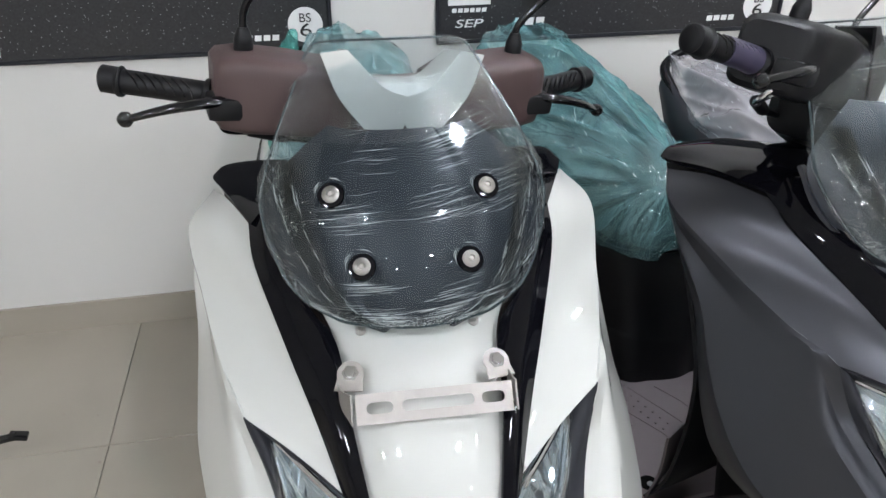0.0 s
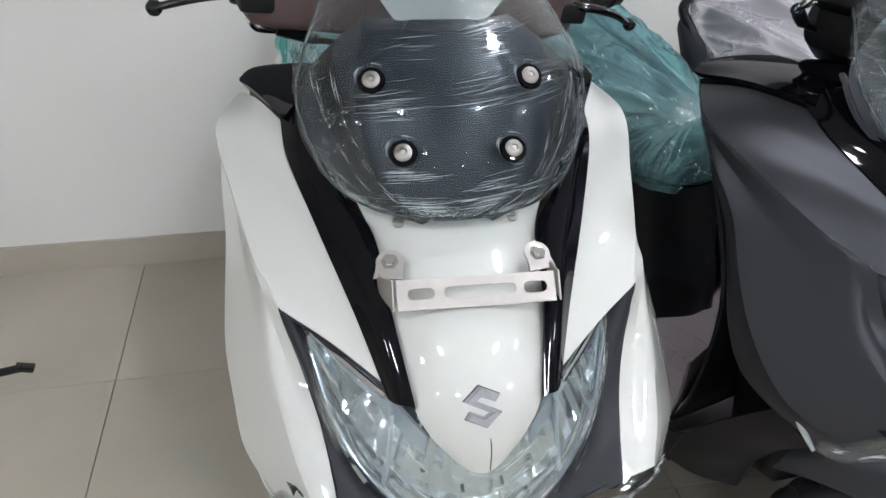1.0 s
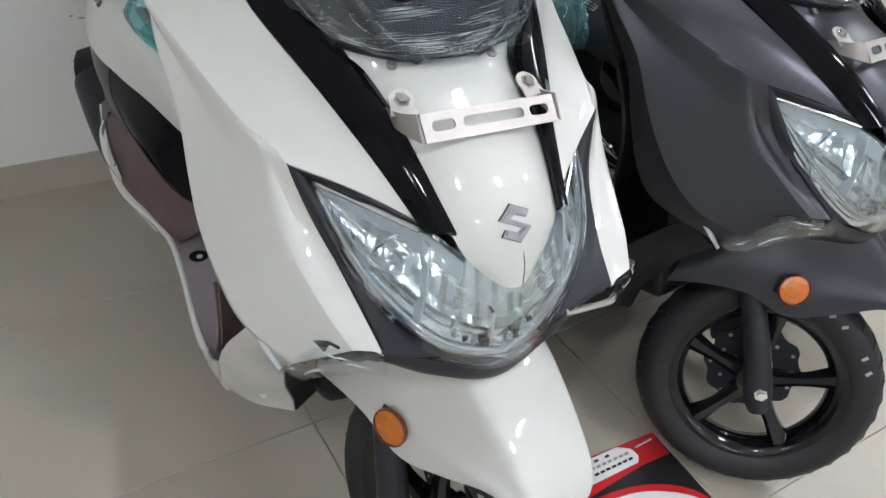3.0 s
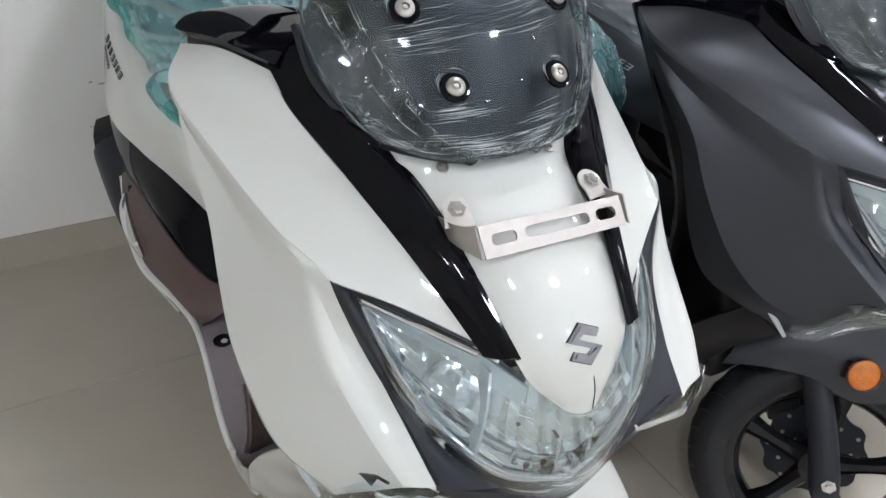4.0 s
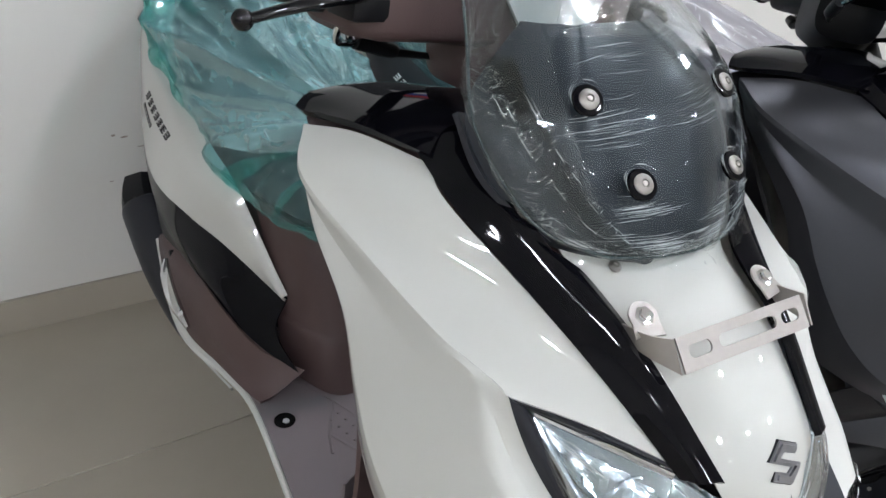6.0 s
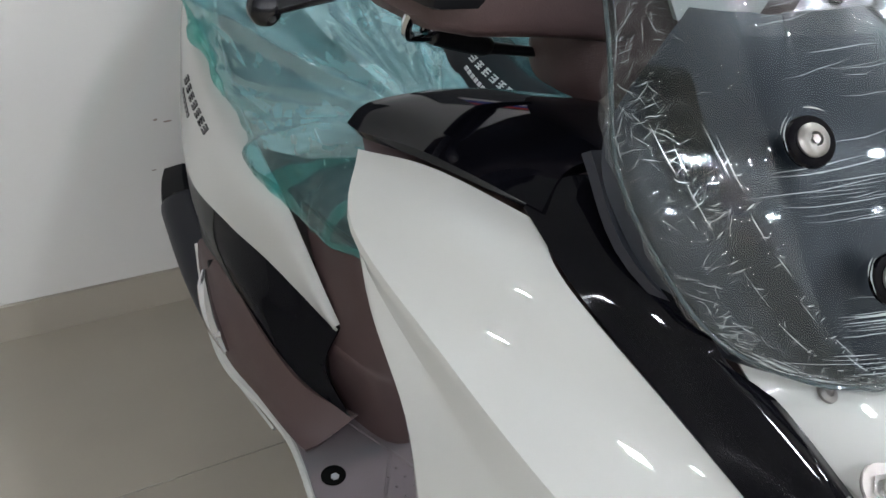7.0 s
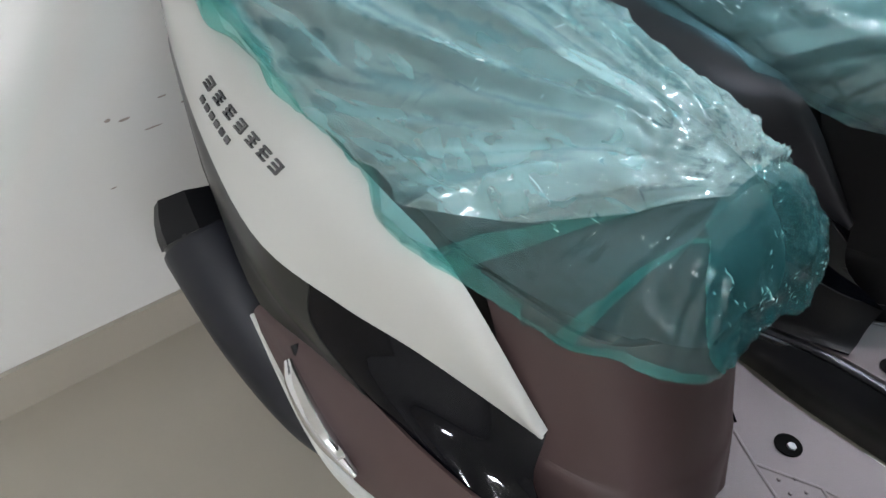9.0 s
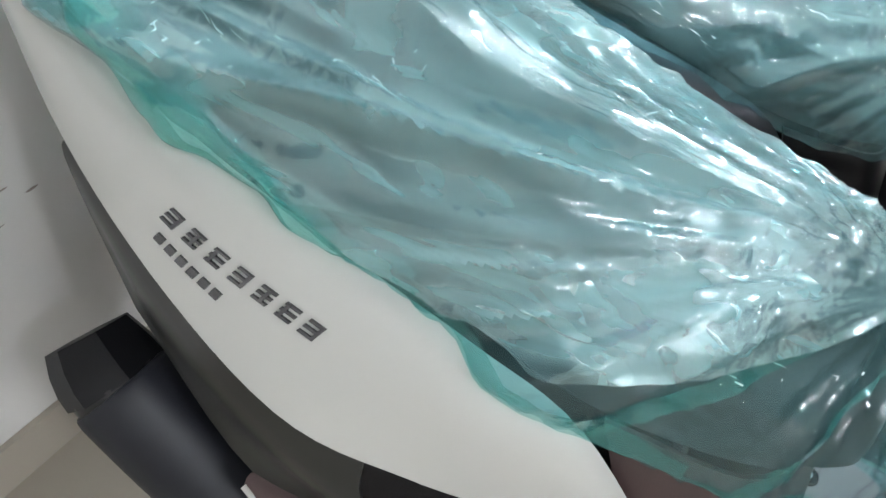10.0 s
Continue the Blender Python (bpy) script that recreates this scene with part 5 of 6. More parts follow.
    part("screen_edge", tube([screen_point(s, 1.0, 0.0) for s in (0.97, 0.88, 0.75, 0.6, 0.45, 0.3, 0.18, 0.08, 0.02)] + [screen_point(0.0, 0.0)] + [screen_point(s, -1.0) for s in (0.02, 0.08, 0.18, 0.3, 0.45, 0.6, 0.75, 0.88, 0.97)] + [screen_point(1.0, 0), screen_point(0.985, 0.95)], 0.0017, 8, 90), M_EDGE, scr)
    loop = [screen_point(s, 1.0) for s in np.linspace(0.97, 0.02, 30)] + [screen_point(0.004, w) for w in np.linspace(0.9, -0.9, 16)] + [screen_point(s, -1.0) for s in np.linspace(0.02, 0.97, 30)]
    crumple = tube(loop, 0.0032, 12, 300, flat=0.6)
    for v in crumple.verts:
        q = v.co
        v.co = q + Vector((noise.noise(q * 55), noise.noise(q * 60 + Vector((5, 0, 0))), noise.noise(q * 58 + Vector((0, 9, 0))))) * 0.004
    part("wrap_rim", crumple, M_CLING, scr, "bunched film round the screen's rim")
    for px, py, pz in ((-0.088, 0.206, 1.099), (0.088, 0.206, 1.099), (-0.06, 0.147, 1.038), (0.06, 0.147, 1.038)):
        mm = frame_at((px, py, pz), (px * 2.0, -0.72, 0.69))
        w = part("screen_washer", lathe([(0, -0.002), (0.0145, -0.002), (0.0155, 0.001), (0.0145, 0.003), (0.011, 0.0035), (0, 0.003)], 28, mm), M_GLOSS, scr)
        part("screw", lathe([(0, 0.003), (0.0098, 0.003), (0.0098, 0.0048), (0.0078, 0.0064), (0.0042, 0.0068), (0.0036, 0.004), (0, 0.004)], 28, mm), M_ZINC, w, "stainless hex screw")
        part("hex_socket", lathe([(0, 0.0058), (0.0026, 0.0058), (0.0026, 0.007), (0, 0.007)], 6, mm), M_STEEL, w)
        q = mm @ Matrix.Translation((0, 0, 0.004))
        # pale strands round the screw, the film's glint in their colour
        tagged(part("wrap_fold", strands(lambda u, v, q=q: q @ Vector(((0.013 + 0.007 * v) * math.cos(6.28 * u), (0.013 + 0.007 * v) * math.sin(6.28 * u), 0)), 16, 6, 0.2, 0.12, 0.0004, wander=0.5), M_CREASE, w), kind="stuff")

    # number plate bracket and bolts
    pm = frame_at((0.006, 0.044, 0.926), (0, -0.74, 0.67))
    bm = bmesh.new()
    for x0, x1, y0, y1 in ((-0.084, 0.084, 0.0065, 0.016), (-0.084, 0.084, -0.016, -0.0055), (-0.084, -0.073, -0.0055, 0.0065), (-0.045, -0.035, -0.0055, 0.0065), (0.042, 0.05, -0.0055, 0.0065), (0.075, 0.084, -0.0055, 0.0065)):
        slab([(x0, y0), (x1, y0), (x1, y1), (x0, y1)], 0.002, pm, bm=bm)
    for x, sx2 in ((-0.073, 1), (-0.045, -1), (-0.035, 1), (0.042, -1), (0.05, 1), (0.075, -1)):
        for sy in (-1, 1):
            y = 0.0065 if sy > 0 else -0.0055
            slab([(x, y), (x + sx2 * 0.005, y), (x + sx2 * 0.0022, y - sy * 0.001), (x + sx2 * 0.0008, y - sy * 0.0025), (x, y - sy * 0.005)], 0.002, pm, bm=bm)
    brk = part("plate_bracket", bm, M_STEEL, root, "bare steel number plate bracket with slots")
    for sx in (-1, 1):
        mm = frame_at((sx * 0.081, 0.091, 0.937), (sx * 0.1, -0.5, 0.86))
        part("bracket_ear", slab([(0.015 * math.cos(a), 0.015 * math.sin(a)) for a in np.linspace(-0.4, math.pi + 0.4, 14)] + [(-0.016, -0.02), (0.016, -0.02)], 0.002, mm @ Matrix.Translation((0, 0, 0.002)), 0.0005), M_STEEL, brk)
        part("bolt", lathe([(0, 0.002), (0.0095, 0.002), (0.0095, 0.0036), (0.0065, 0.004), (0.006, 0.008), (0, 0.009)], 6, mm), M_CHROME, brk)
        part("bracket_arm", shell(surface([[(sx * 0.094, 0.1, 0.928), (sx * 0.092, 0.07, 0.935), (sx * 0.0875 + 0.006, 0.053, 0.939)], [(sx * 0.094, 0.1, 0.915), (sx * 0.092, 0.065, 0.915), (sx * 0.0875 + 0.006, 0.034, 0.914)]], 8, 4), 0.002, flip=sx > 0), M_STEEL, brk)
        part("panel_bolt", lathe([(0, 0), (0.0065, 0), (0.0065, 0.002), (0.003, 0.003), (0.002, 0.0015), (0, 0.0015)], 16, frame_at((sx * 0.066, 0.15, 0.952), (0, -0.45, 0.9))), M_STEEL, root)
    em = frame_at((0.0, -0.0345, 0.838), (0, -0.86, 0.5))
    zig = [(-36, 11), (-6, 37), (34, 20), (25, 7), (-1, 17), (-12, 11), (36, -11), (6, -37), (-34, -20), (-25, -7), (1, -17), (12, -11)]
    zig = [(0.00054 * x, 0.00058 * y) for x, y in zig]
    bm = slab(zig, 0.007, em @ Matrix.Translation((0, 0, 0.005)), 0.0022)
    emblem = part("emblem", bm, M_EMBLEM, root, "chrome angular emblem")
    # added charcoal slab, slightly larger, draws the dark edges round the chrome
    part("emblem_back", slab([(1.04 * x, 1.04 * y) for x, y in zig], 0.004, em @ Matrix.Translation((0, 0, 0.0012))), M_CHAR, emblem)


def scooter(m, paint, steer, label, lower, colour, whole=True):
    """A maxi-style scooter, nose towards -y, front axle at y = 0."""
    root = thing("scooter", label, "scooter", "scooters", m)
    if whole:
        front(root, paint, lower, steer)
    before = set(root.children_recursive)
    rear(root, paint, lower, colour)
    for ob in root.children_recursive:
        if ob not in before and ob.name.split(".")[0] != "seat":
            slim(ob)
    return root


SLIM = 0.66


def slim(ob):
    """Draw in the far side of the tail."""
    for v in ob.data.vertices:
        if v.co.x > 0 and v.co.y > 0.6:
            v.co.x *= SLIM


def seat_rows(grow, n_along, n_round):
    st = [(0.73, 0.676, 0.678, 0.055), (0.715, 0.677, 0.7, 0.064), (0.71, 0.679, 0.728, 0.074), (0.717, 0.681, 0.772, 0.094), (0.752, 0.682, 0.815, 0.122), (0.83, 0.682, 0.84, 0.16), (0.95, 0.702, 0.85, 0.196), (1.08, 0.737, 0.863, 0.206), (1.22, 0.775, 0.89, 0.214), (1.36, 0.80, 0.915, 0.205), (1.5, 0.83, 0.925, 0.178), (1.6, 0.86, 0.915, 0.13), (1.635, 0.88, 0.905, 0.08)]
    rows = []
    for y, lo, hi, half in spline(st, n_along):
        ring = []
        for a in np.linspace(math.pi, 0, n_round):
            c, s = math.cos(a), math.sin(a)
            ring.append(((half + grow) * (SLIM if c > 0 else 1) * math.copysign(abs(c) ** 1.2, c), y - (grow if y < 0.76 else 0), lo - (0.5 * grow if s < 0.05 else 0) + (hi - lo + grow) * abs(s) ** 0.8))
        rows.append(ring)
    return np.array(rows)


def seat_bm(grow):
    return shell(seat_rows(grow, 46, 29), 0.003)


def bag(m, label, material, seed, loose=1.0):
    """A loose film bag over the seat: tension folds fan out from the front crest, with sharp ridges."""
    g = seat_rows(0.008, 260, 190)
    a, b = g.shape[:2]
    du, dv = np.gradient(g, axis=1), np.gradient(g, axis=0)
    n = np.cross(du, dv)
    n /= np.maximum(np.linalg.norm(n, axis=2, keepdims=True), 1e-9)
    if n[a // 2, b // 2, 2] < 0:
        n = -n
    V = np.broadcast_to(np.linspace(0, 1, b)[None, :], (a, b))
    Y = np.broadcast_to(np.linspace(0, 1, a)[:, None], (a, b)) * 1.15
    W = V * 0.62
    warp = np.array([[noise.noise(Vector((p[0] * 5 + seed, p[1] * 4, 3.3))) for p in row] for row in g])
    D = np.array([[0.005 * noise.noise(Vector((p[0] * 5 + seed, p[1] * 3.5, p[2] * 5))) for p in row] for row in g])
    def ridge(x, y, z):
        return 1 - min(1.0, 2.1 * abs(noise.noise(Vector((x, y, z)))))
    for i in range(a):
        for j in range(b):
            yy, ww = Y[i, j] - 0.4 + 0.03 * warp[i, j], W[i, j] - 0.25 + 0.03 * warp[i, j]
            r, th = math.hypot(yy, ww), math.atan2(ww, yy)
            flat = min(1, max(0, 0.5 + 4 * yy)) * (1 if ww < 0 else 1 - 0.5 * min(1, 4 * ww))
            long = flat * 0.044 * min(1, r / 0.45) * ridge(4.2 * th, 1.3 * r, seed) ** 1.4
            mid = (0.15 + 0.85 * flat) * 0.012 * min(1, r / 0.25) * ridge(11 * th, 2.6 * r, seed + 5) ** 1.3 + 0.006 * min(1, r / 0.2) * ridge(9 * yy, 16 * ww, seed + 6) ** 1.5
            patch = min(1, max(0, 3 * noise.noise(Vector((6 * yy, 5 * ww, seed + 2)))))
            fine = patch * (0.005 * ridge(34 * yy, 26 * ww, seed + 7) ** 1.6 + 0.003 * ridge(70 * yy, 64 * ww, seed + 8) ** 1.5)
            D[i, j] += loose * (long + mid + fine)
    edge = np.maximum(0, 1 - np.minimum(V, 1 - V) / 0.06)
    rag = np.array([[noise.noise(Vector((p[1] * 22, seed, p[0] * 5))) for p in row] for row in g])
    D = D * (1 - 0.6 * edge) * np.clip(Y / 0.12, 0.35, 1)
    D += edge * 0.0015 * rag
    out = g + n * np.maximum(D, -0.004)[:, :, None]
    out[:, :, 2] += edge * 0.002 * rag
    ob = finish("seat_bag", sheet(out), material, sharp=120)
    ob.matrix_world = m
    tagged(ob, label, "plastic bag", "seat bags")
    # white dashes stand in for the bag's small sharp highlights
    tagged(part("film_sparkle", strands(lambda u, v: out[int(u * (a - 1)), int(v * (b - 1))] + n[int(u * (a - 1)), int(v * (b - 1))] * 0.0012, 260, seed + 20, 1.0, 0.014, 0.0006, lambda r: (r.uniform(0.02, 0.95), 0.5 + 0.45 * r.uniform(-1, 1)), wander=0.7), M_GLINT, ob, "white strands painting the film's sharp glints"), kind="stuff")
    if material == M_BAG:
        def band(name, y0, w0, y1, w1, wid, lift=0.0022, rows=5, cols=50, wob=0.0015):
            """A strip where the film lies double."""
            q = np.zeros((rows, cols, 3))
            L = math.hypot(y1 - y0, w1 - w0)
            for c in range(cols):
                f = c / (cols - 1)
                w_here = wid * (math.sin(math.pi * (0.04 + 0.92 * f)) ** 0.5 if name == "hem" else 1.0 - 0.85 * f) * (1 + 0.2 * noise.noise(Vector((f * 6, y0 * 9, seed))))
                for r in range(rows):
                    o = (r / (rows - 1) - 0.5) * w_here + wob * noise.noise(Vector((f * 5, seed, y0)))
                    yy, ww = y0 + (y1 - y0) * f - (w1 - w0) / L * o, w0 + (w1 - w0) * f + (y1 - y0) / L * o
                    i, j = min(a - 1.001, max(0, yy / 1.15 * (a - 1))), min(b - 1.001, max(0, ww / 0.62 * (b - 1)))
                    i0, j0, fi, fj = int(i), int(j), i % 1, j % 1
                    p = (out[i0, j0] * (1 - fi) + out[i0 + 1, j0] * fi) * (1 - fj) + (out[i0, j0 + 1] * (1 - fi) + out[i0 + 1, j0 + 1] * fi) * fj
                    q[r, c] = p + n[i0, j0] * lift
            part(name, sheet(q), M_FOLD, ob, "doubled teal film")
        def lay(yy, ww, lift):
            i, j = min(a - 1.001, max(0, yy / 1.15 * (a - 1))), min(b - 1.001, max(0, ww / 0.62 * (b - 1)))
            i0, j0, fi, fj = int(i), int(j), i % 1, j % 1
            p = (out[i0, j0] * (1 - fi) + out[i0 + 1, j0] * fi) * (1 - fj) + (out[i0, j0 + 1] * (1 - fi) + out[i0 + 1, j0 + 1] * fi) * fj
            return p + n[i0, j0] * lift
        seam = spline([(0.1, 0.03), (0.22, 0.022), (0.31, 0.06), (0.385, 0.15), (0.415, 0.25), (0.4, 0.36), (0.34, 0.5), (0.2, 0.6)], 90)
        part("front_flap", sheet(np.array([[lay(0.004 + (yy - 0.004) * q, ww, 0.003) for yy, ww in seam] for q in np.linspace(0, 1, 40)])), M_FLAP, ob, "second layer of teal film")
        def rim(yy):
            return float(np.interp(yy, (0.4, 0.46, 0.52, 0.6, 0.7), (0.235, 0.15, 0.09, 0.045, 0.016)))
        # doubled film over the top only, its pale colour painting the sheen there
        part("top_layer", sheet(np.array([[lay(yy, rim(yy) + (0.62 - 2 * rim(yy)) * q, 0.0035) for q in np.linspace(0, 1, 130)] for yy in np.linspace(0.405, 1.14, 170)])), M_LAYER, ob, "second loose layer of teal film, lamp sheen put into its milkiness")
        for k in range(0, 44, 2):
            part("stitch", tube([lay(*seam[k], 0.004), lay(*seam[k + 1], 0.004)], 0.0009, 5, 2), M_FOLD, ob)
        for sd in (0, 1):
            f = lambda w: w if not sd else 0.62 - w
            band("fold", 0.565, f(0.01), 0.43, f(0.2), 0.024)
            band("fold", 0.46, f(0.008), 0.395, f(0.17), 0.018)
            band("fold", 0.8, f(0.03), 0.5, f(0.11), 0.014)
            band("hem", 0.02, f(0.006), 0.5, f(0.006), 0.013, rows=4)
            band("hem", 0.5, f(0.01), 1.1, f(0.012), 0.036, rows=4)
    return ob


WHITE_AT = Matrix()
BLACK_AT = pose(0.738, 0.015, 0, 0, 0, 8)
THIRD_AT = pose(1.32, -0.22, 0, 0, 0, 12)
scooter(WHITE_AT, M_WHITE, 13, "new pearl white scooter with brown plastics and wrapped windscreen", (M_BROWN, M_FLOORB), M_BADGE)
white_bag = bag(WHITE_AT, "crinkled teal plastic bag over the white scooter's seat", M_BAG, 1)
scooter(BLACK_AT, M_GREY, 38, "new matte grey scooter beside the white one, bars on lock", (M_BLACK, M_FLOORB), M_PAPER)
bag(BLACK_AT, "thin grey-teal plastic bag over the grey scooter's seat", M_BAGB, 2)
scooter(THIRD_AT, M_GREY, 0, "tail of a third dark scooter behind the grey one", (M_BLACK, M_FLOORB), M_STEEL, False)
bag(THIRD_AT, "clear plastic bag over the third scooter's seat", M_CBAG, 3)

# bunched end of the white scooter's bag
knot = tube([(-0.212, 1.1, 0.758), (-0.222, 1.2, 0.785), (-0.228, 1.29, 0.815), (-0.222, 1.38, 0.85), (-0.2, 1.47, 0.9), (-0.18, 1.54, 0.945), (-0.17, 1.58, 0.97)], [0.004, 0.014, 0.022, 0.03, 0.032, 0.026, 0.006], 26, 80, flat=0.7)
for v in knot.verts:
    q = v.co
    v.co = q + Vector((noise.noise(q * 22), noise.noise(q * 19 + Vector((5, 0, 0))), noise.noise(q * 24 + Vector((0, 9, 0))))) * 0.014
part("bag_tail", knot, M_TAIL, white_bag, "bunched loose end of teal film")

# ---- posters on the wall ----


def wall_frame(x, z, d=0.004):
    return ROOM @ pose(x, WALL_Y - d, z, 90, 0, 0)


def poster(x0, x1, z0, z1, label):
    root = thing("poster", label, "poster", "posters", wall_frame((x0 + x1) / 2, (z0 + z1) / 2))
    w, hgt = x1 - x0, z1 - z0
    part("sheet", block((w - 0.02, hgt - 0.02, 0.004), pose(0, 0, 0.0), 0), M_POSTER, root)
    bm = bmesh.new()
    for cx, cy, sx, sy in ((0, hgt / 2 - 0.005, w, 0.012), (0, -hgt / 2 + 0.005, w, 0.012), (-w / 2 + 0.005, 0, 0.012, hgt - 0.02), (w / 2 - 0.005, 0, 0.012, hgt - 0.02)):
        block((sx, sy, 0.012), pose(cx, cy, 0.003), 0.002, 1, bm)
    part("poster_frame", bm, M_CHAR, root)
    speck = bmesh.new()
    rng = random.Random(int(x0 * 100))
    for _ in range(700):
        r = rng.uniform(0.0006, 0.002)
        px, py = rng.uniform(-w / 2 + 0.02, w / 2 - 0.02), -hgt / 2 + 0.02 + 0.35 * rng.random()
        v = [speck.verts.new((px + dx, py + dy, 0.0032)) for dx, dy in ((-r, 0), (0, -r), (r, 0), (0, r))]
        speck.faces.new(v)
    tagged(part("specks", speck, M_GREYINK, root), kind="stuff")
    return root


def badge(root, x, y, r=0.05):
    b = part("badge_disc", lathe([(0, 0.004), (r, 0.004), (r, 0.005), (0, 0.0055)], 40, pose(x, y, 0)), M_PAPER, root, "round white badge")
    bm = lettering("BS", r * 0.72)
    part("badge_letters", turn_bm(bm, pose(x, y + r * 0.38, 0.0062)), M_INK, b)
    bm = lettering("6", r * 1.05)
    part("badge_letters", turn_bm(bm, pose(x, y - r * 0.32, 0.0062) @ Matrix.Diagonal((1.5, 1, 1, 1))), M_INK, b)


def bars_of_print(root, x, y, w, hgt, n, material=None):
    for k in range(n):
        part("print_bar", slab([(-w / n * 0.42, -hgt / 2), (w / n * 0.34, -hgt / 2), (w / n * 0.42, hgt / 2), (-w / n * 0.34, hgt / 2)], 0.001, pose(x - w / 2 + w * (k + 0.5) / n, y, 0.0045)), material or M_PAPER, root)


p1 = poster(-0.97, 0.012, 0.885, 1.75, "dark speckled wall poster with a round white badge")
badge(p1, 0.415, -0.357)
bars_of_print(p1, 0.29, -0.39, 0.1, 0.016, 4)
bars_of_print(p1, -0.46, -0.40, 0.1, 0.022, 3)
p2 = poster(0.322, 1.465, 0.885, 1.75, "dark speckled wall poster with badges and small print")
badge(p2, 0.485, -0.355)
part("print_letters", turn_bm(lettering("SEP", 0.034), pose(-0.47, -0.375, 0.0045) @ Matrix(((1.7, 0.35, 0, 0), (0, 1, 0, 0), (0, 0, 1, 0), (0, 0, 0, 1)))), M_PAPER, p2)
bars_of_print(p2, -0.28, -0.375, 0.1, 0.022, 3)
bars_of_print(p2, 0.36, -0.39, 0.1, 0.016, 4)
bars_of_print(p2, -0.47, -0.335, 0.11, 0.012, 6)
part("print_panel", block((0.13, 0.06, 0.001), pose(-0.47, -0.29, 0.0038), 0), M_PAPER, p2)
part("print_panel", block((0.12, 0.06, 0.001), pose(-0.25, -0.3, 0.0038), 0), M_INK, p2)

for k, ink in ((0, M_RED), (1, M_TEAL2), (2, M_PAPER)):
    part("print_band", block((0.7, 0.055, 0.001), pose(-0.1, 0.385 - 0.062 * k, 0.0038), 0), ink, p2)

# ---- marks on the wall and floor ----
for x, z, w, hh in ((-0.15, 0.52, 0.012, 0.006), (-0.123, 0.512, 0.022, 0.005), (-0.052, 0.53, 0.018, 0.003), (-0.17, 0.394, 0.012, 0.003), (-0.078, 0.48, 0.035, 0.003), (-0.012, 0.507, 0.02, 0.004)):
    part("scuff", slab([(-w / 2, 0), (-w / 5, -hh / 2), (w / 4, -hh / 3), (w / 2, hh / 4), (w / 6, hh / 2), (-w / 3, hh / 3)], 0.0006, wall_frame(x, z, 0.0012)), M_SCUFF, bpy.data.objects["wall_north"])
rng = random.Random(11)
dirt = bmesh.new()
for k in range(18):
    x, y, r = rng.uniform(-1.3, -0.3), rng.uniform(-0.4, 1.5), rng.uniform(0.0015, 0.004)
    slab([(x + r * rng.uniform(0.5, 1.2) * math.cos(a), y + r * rng.uniform(0.5, 1.2) * math.sin(a)) for a in np.linspace(0, 5.3, 6)], 0.0006, pose(0, 0, 0.0009), bm=dirt)
tagged(finish("floor_specks", dirt, M_SCUFF), "small dark specks of dirt on the tiles", "dirt", kind="stuff")

# ---- printed leaflet on the floor ----
leaf = thing("leaflet", "red, black and white printed card lying on the tiles", "leaflet", m=pose(0.455, -0.1, 0.0, 0, 0, -1))
part("card", block((0.33, 0.5, 0.0016), pose(0, 0, 0.0009), 0), M_INK, leaf)


def print_patch(outline, z, material, name="print_patch"):
    part(name, slab(outline, 0.0004, pose(0, 0, z)), material, leaf)


print_patch([(-0.165, 0.25), (0.165, 0.25), (0.16, 0.188), (0.08, 0.186), (-0.024, 0.173), (-0.165, 0.15)], 0.0023, M_RED)
print_patch([(-0.1, 0.242), (0.06, 0.249), (0.088, 0.232), (0.092, 0.21), (0.08, 0.196), (-0.064, 0.188), (-0.1, 0.184)], 0.0028, M_PAPER)
print_patch([(0.1, 0.233), (0.15, 0.2375), (0.15, 0.2335), (0.1, 0.229)], 0.0028, M_PAPER)
arc = [tuple(p) for p in spline([(-0.165, 0.155), (-0.134, 0.156), (-0.05, 0.159), (0.042, 0.148), (0.12, 0.113), (0.16, 0.062), (0.147, 0.003)], 30)]
print_patch(arc + [(0.1, -0.02), (-0.165, -0.02)], 0.0023, M_RED)
oval = [tuple(p) for p in spline([(-0.165, 0.138), (-0.141, 0.141), (-0.059, 0.144), (0.033, 0.134), (0.108, 0.099), (0.149, 0.056), (0.139, 0.014), (0.117, -0.004)], 30)]
print_patch(oval + [(0.165, -0.02), (0.165, -0.25), (-0.165, -0.25)], 0.0028, M_PAPER)
# a motorcycle drawn on the card
for cx, cy, r in ((0.031, 0.086, 0.0255), (-0.056, 0.078, 0.021)):
    part("print_ring", lathe([(r - 0.0065, 0), (r, 0), (r, 0.0004), (r - 0.0065, 0.0004)], 28, pose(cx, cy, 0.0029), closed=True), M_INK, leaf)
    part("print_ring", lathe([(0.004, 0), (0.007, 0), (0.007, 0.0004), (0.004, 0.0004)], 14, pose(cx, cy, 0.0029), closed=True), M_INK, leaf)
    for k in range(7):
        a = 0.9 * k + 0.3
        print_patch([(cx + 0.005 * math.cos(a) + w * math.sin(a), cy + 0.005 * math.sin(a) - w * math.cos(a)) for w in (-0.0006, 0.0006)] + [(cx + (r - 0.005) * math.cos(a) + w * math.sin(a), cy + (r - 0.005) * math.sin(a) - w * math.cos(a)) for w in (0.0006, -0.0006)], 0.0031, M_GREYINK, "print_line")
print_patch([(-0.034, 0.09), (-0.008, 0.1), (0.008, 0.094), (0.006, 0.07), (-0.02, 0.062), (-0.036, 0.07)], 0.0034, M_INK)
print_patch([(-0.024, 0.072), (0.004, 0.082), (0.012, 0.06), (-0.014, 0.05)], 0.0037, M_GREYINK)
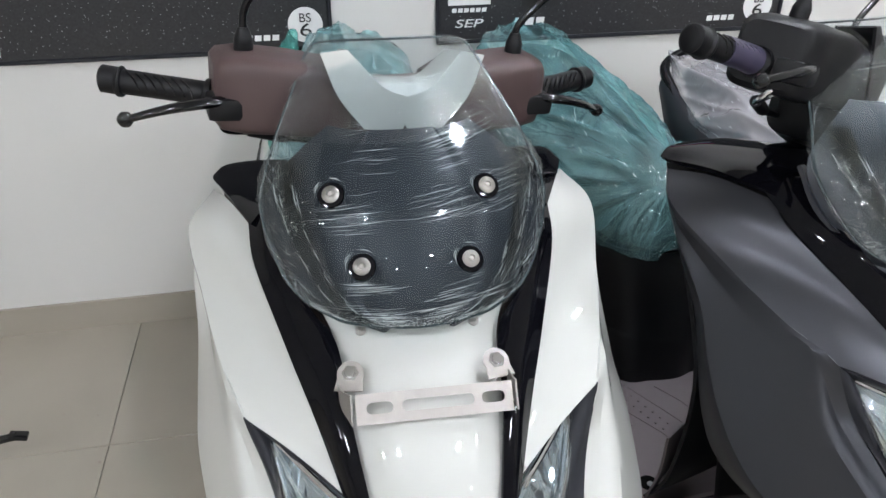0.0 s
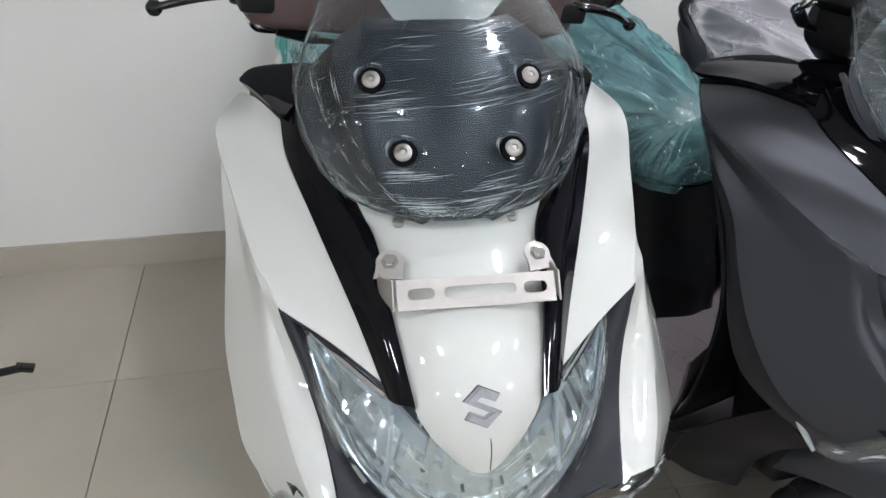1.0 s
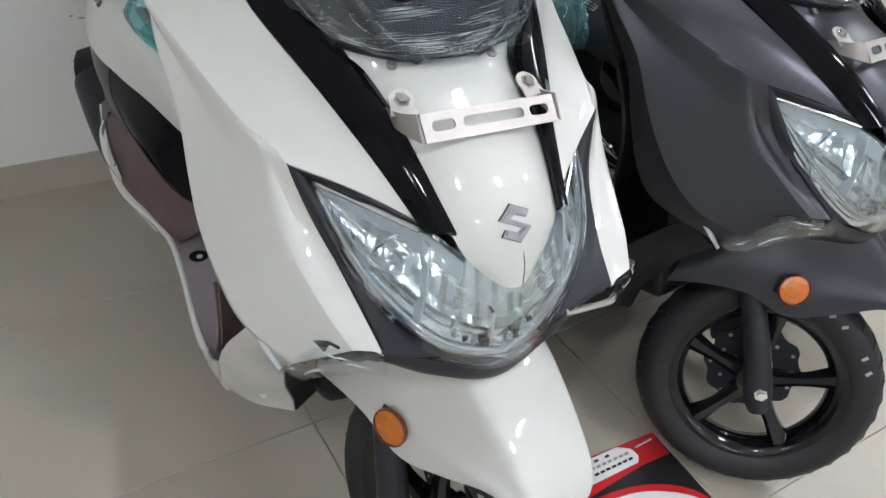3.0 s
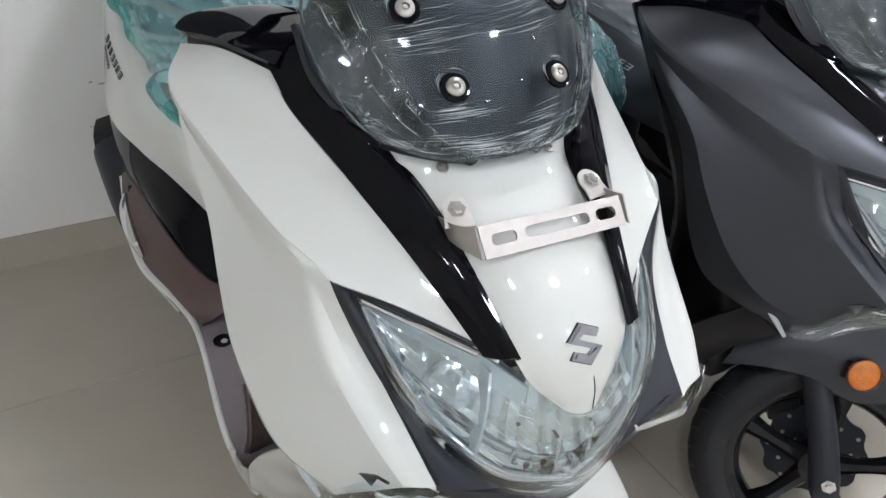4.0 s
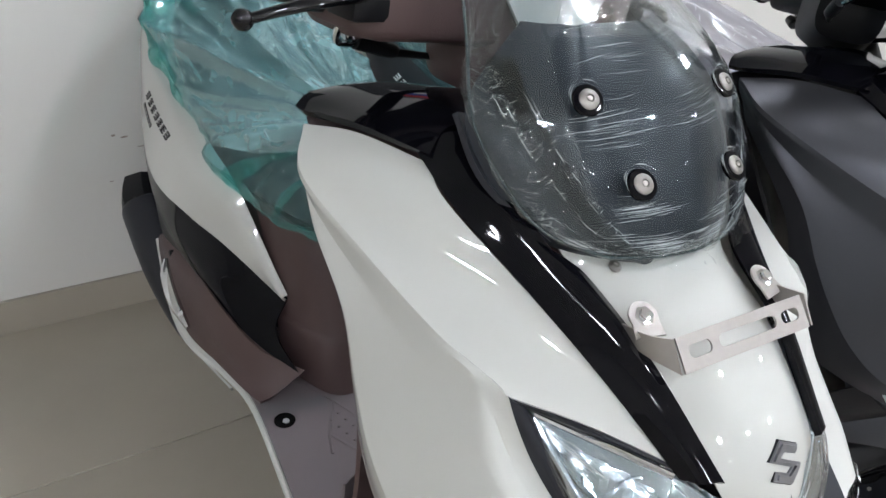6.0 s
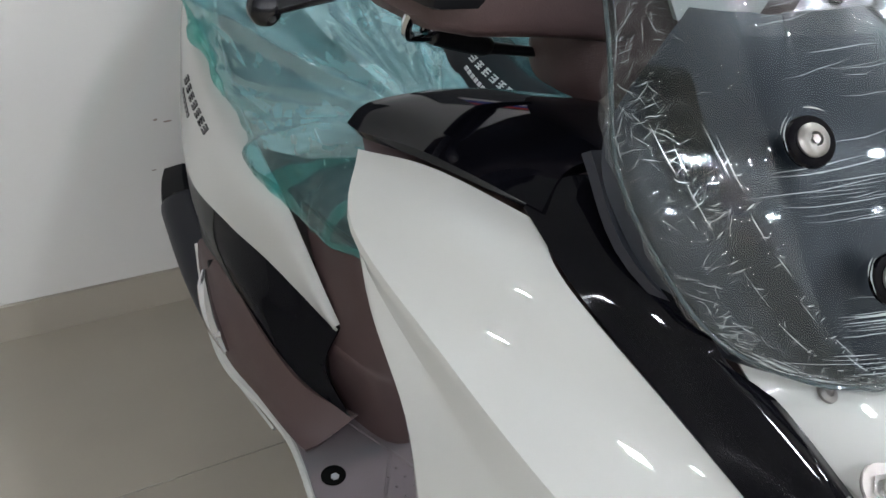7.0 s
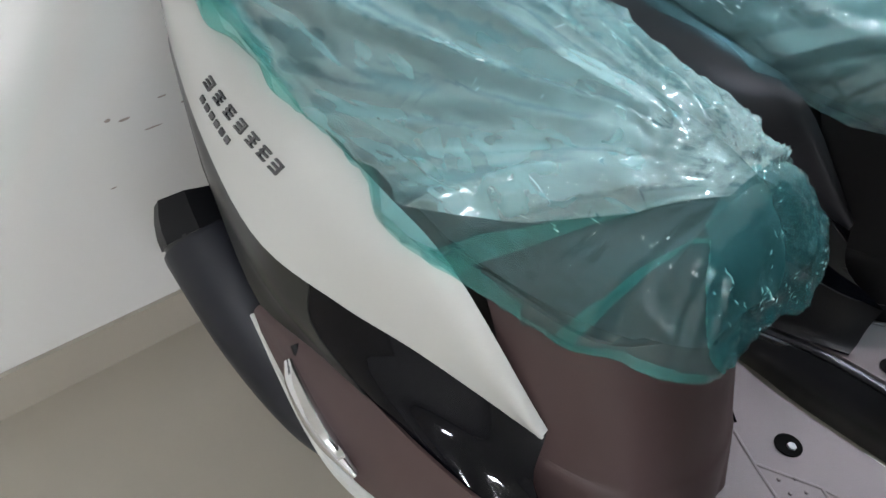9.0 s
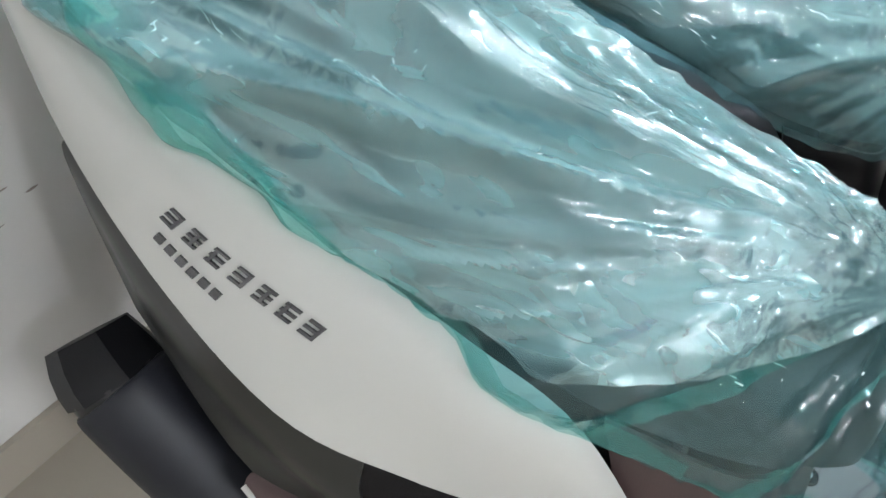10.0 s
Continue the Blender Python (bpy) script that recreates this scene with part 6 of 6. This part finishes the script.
print_patch([(0.01, 0.066), (0.04, 0.062), (0.048, 0.05), (0.036, 0.026), (0.026, 0.03), (0.032, 0.046), (0.008, 0.05)], 0.0034, M_INK)
print_patch([(0.014, 0.06), (0.03, 0.057), (0.027, 0.05), (0.012, 0.053)], 0.0037, M_PAPER)
print_patch([(-0.046, 0.06), (-0.02, 0.056), (-0.018, 0.046), (-0.04, 0.034), (-0.056, 0.03), (-0.054, 0.04), (-0.044, 0.046)], 0.0034, M_INK)
print_patch([(0.044, 0.056), (0.062, 0.038), (0.064, 0.041), (0.048, 0.06)], 0.0034, M_INK)
print_patch([(-0.07, 0.034), (-0.05, 0.028), (-0.05, 0.032), (-0.068, 0.038)], 0.0034, M_INK)
# strip of small print, then ruled lines
print_patch([(-0.05, 0.006), (0.08, 0.012), (0.081, -0.001), (-0.049, -0.007)], 0.0034, M_INK)
for k in range(11):
    if k not in (4, 6):
        x = -0.044 + 0.0112 * k
        print_patch([(x, -0.003 + 0.0005 * k), (x + 0.0085, -0.0026 + 0.0005 * k), (x + 0.0085, 0.0032 + 0.0005 * k), (x, 0.0028 + 0.0005 * k)], 0.0038, M_PAPER, "print_bar")
for k in range(11):
    y = -0.016 - 0.0125 * k
    print_patch([(0.04, y), (0.164, y + 0.004), (0.164, y - 0.001), (0.04, y - 0.005)], 0.0033, M_INK if k % 2 else M_GREYINK, "print_line")
part("print_ring", lathe([(0.03, 0), (0.034, 0), (0.034, 0.0004), (0.03, 0.0004)], 24, pose(0.03, -0.055, 0.0036), closed=True), M_TEAL, leaf)
part("print_ring", lathe([(0.02, 0), (0.0215, 0), (0.0215, 0.0004), (0.02, 0.0004)], 24, pose(-0.1, 0.02, 0.003), closed=True), M_GREYINK, leaf)
for r, ink in ((0, M_INK), (1, M_GREYINK), (2, M_INK)):
    for k in range(9 if r else 3):
        x, y = -0.06 + (0.0155 if r else 0.03) * k + (0.02 if not r else 0), 0.232 - 0.015 * r + 0.0006 * k
        print_patch([(x, y), (x + 0.0115, y + 0.001), (x + 0.0115, y + 0.007), (x, y + 0.006)], 0.0032, ink, "print_bar")

# ---- stand of a machine that is out of view ----
st = thing("side_stand", "black steel stand foot of a parked machine", "stand")
part("foot", block((0.045, 0.028, 0.012), pose(-0.935, 1.02, 0.1, 0, 15, 5), 0.004), M_SOOT, st)
part("leg", tube([(-0.94, 1.02, 0.1), (-1.05, 1.005, 0.09), (-1.2, 1.0, 0.06), (-1.3, 0.99, 0.01)], 0.011, 10), M_SOOT, st)

# ---- floor tiles, last ----
TILE_X, TILE_Y = 0.663, 0.61
tile_me = None
far = bmesh.new()
for ix in range(-10, 13):
    for iy in range(-13, 2):
        x, y = -0.695 + TILE_X * (ix + 0.5), 0.485 + TILE_Y * (iy + 0.5)
        if x - 0.34 < X0 or x + 0.34 > X1 or y - 0.31 < Y0:
            continue
        if not (-6 < ix < 7 and iy > -6):
            slab([(x + sx * (TILE_X / 2 - 0.001), y + sy * (TILE_Y / 2 - 0.001)) for sx, sy in ((-1, -1), (1, -1), (1, 1), (-1, 1))], 0.003, bm=far)
        elif tile_me is None:
            ob = finish("floor_tile", block((TILE_X - 0.002, TILE_Y - 0.002, 0.02), pose(0, 0, -0.01), 0.0015, 1), M_TILE, FLOOR)
            tile_me = ob.data
            ob.matrix_local = pose(x, y, 0)
        else:
            ob = new("floor_tile", tile_me)
            ob.parent = FLOOR
            ob.matrix_local = pose(x, y, 0)
tagged(part("distant_tiles", far, M_TILE, FLOOR), kind="stuff")
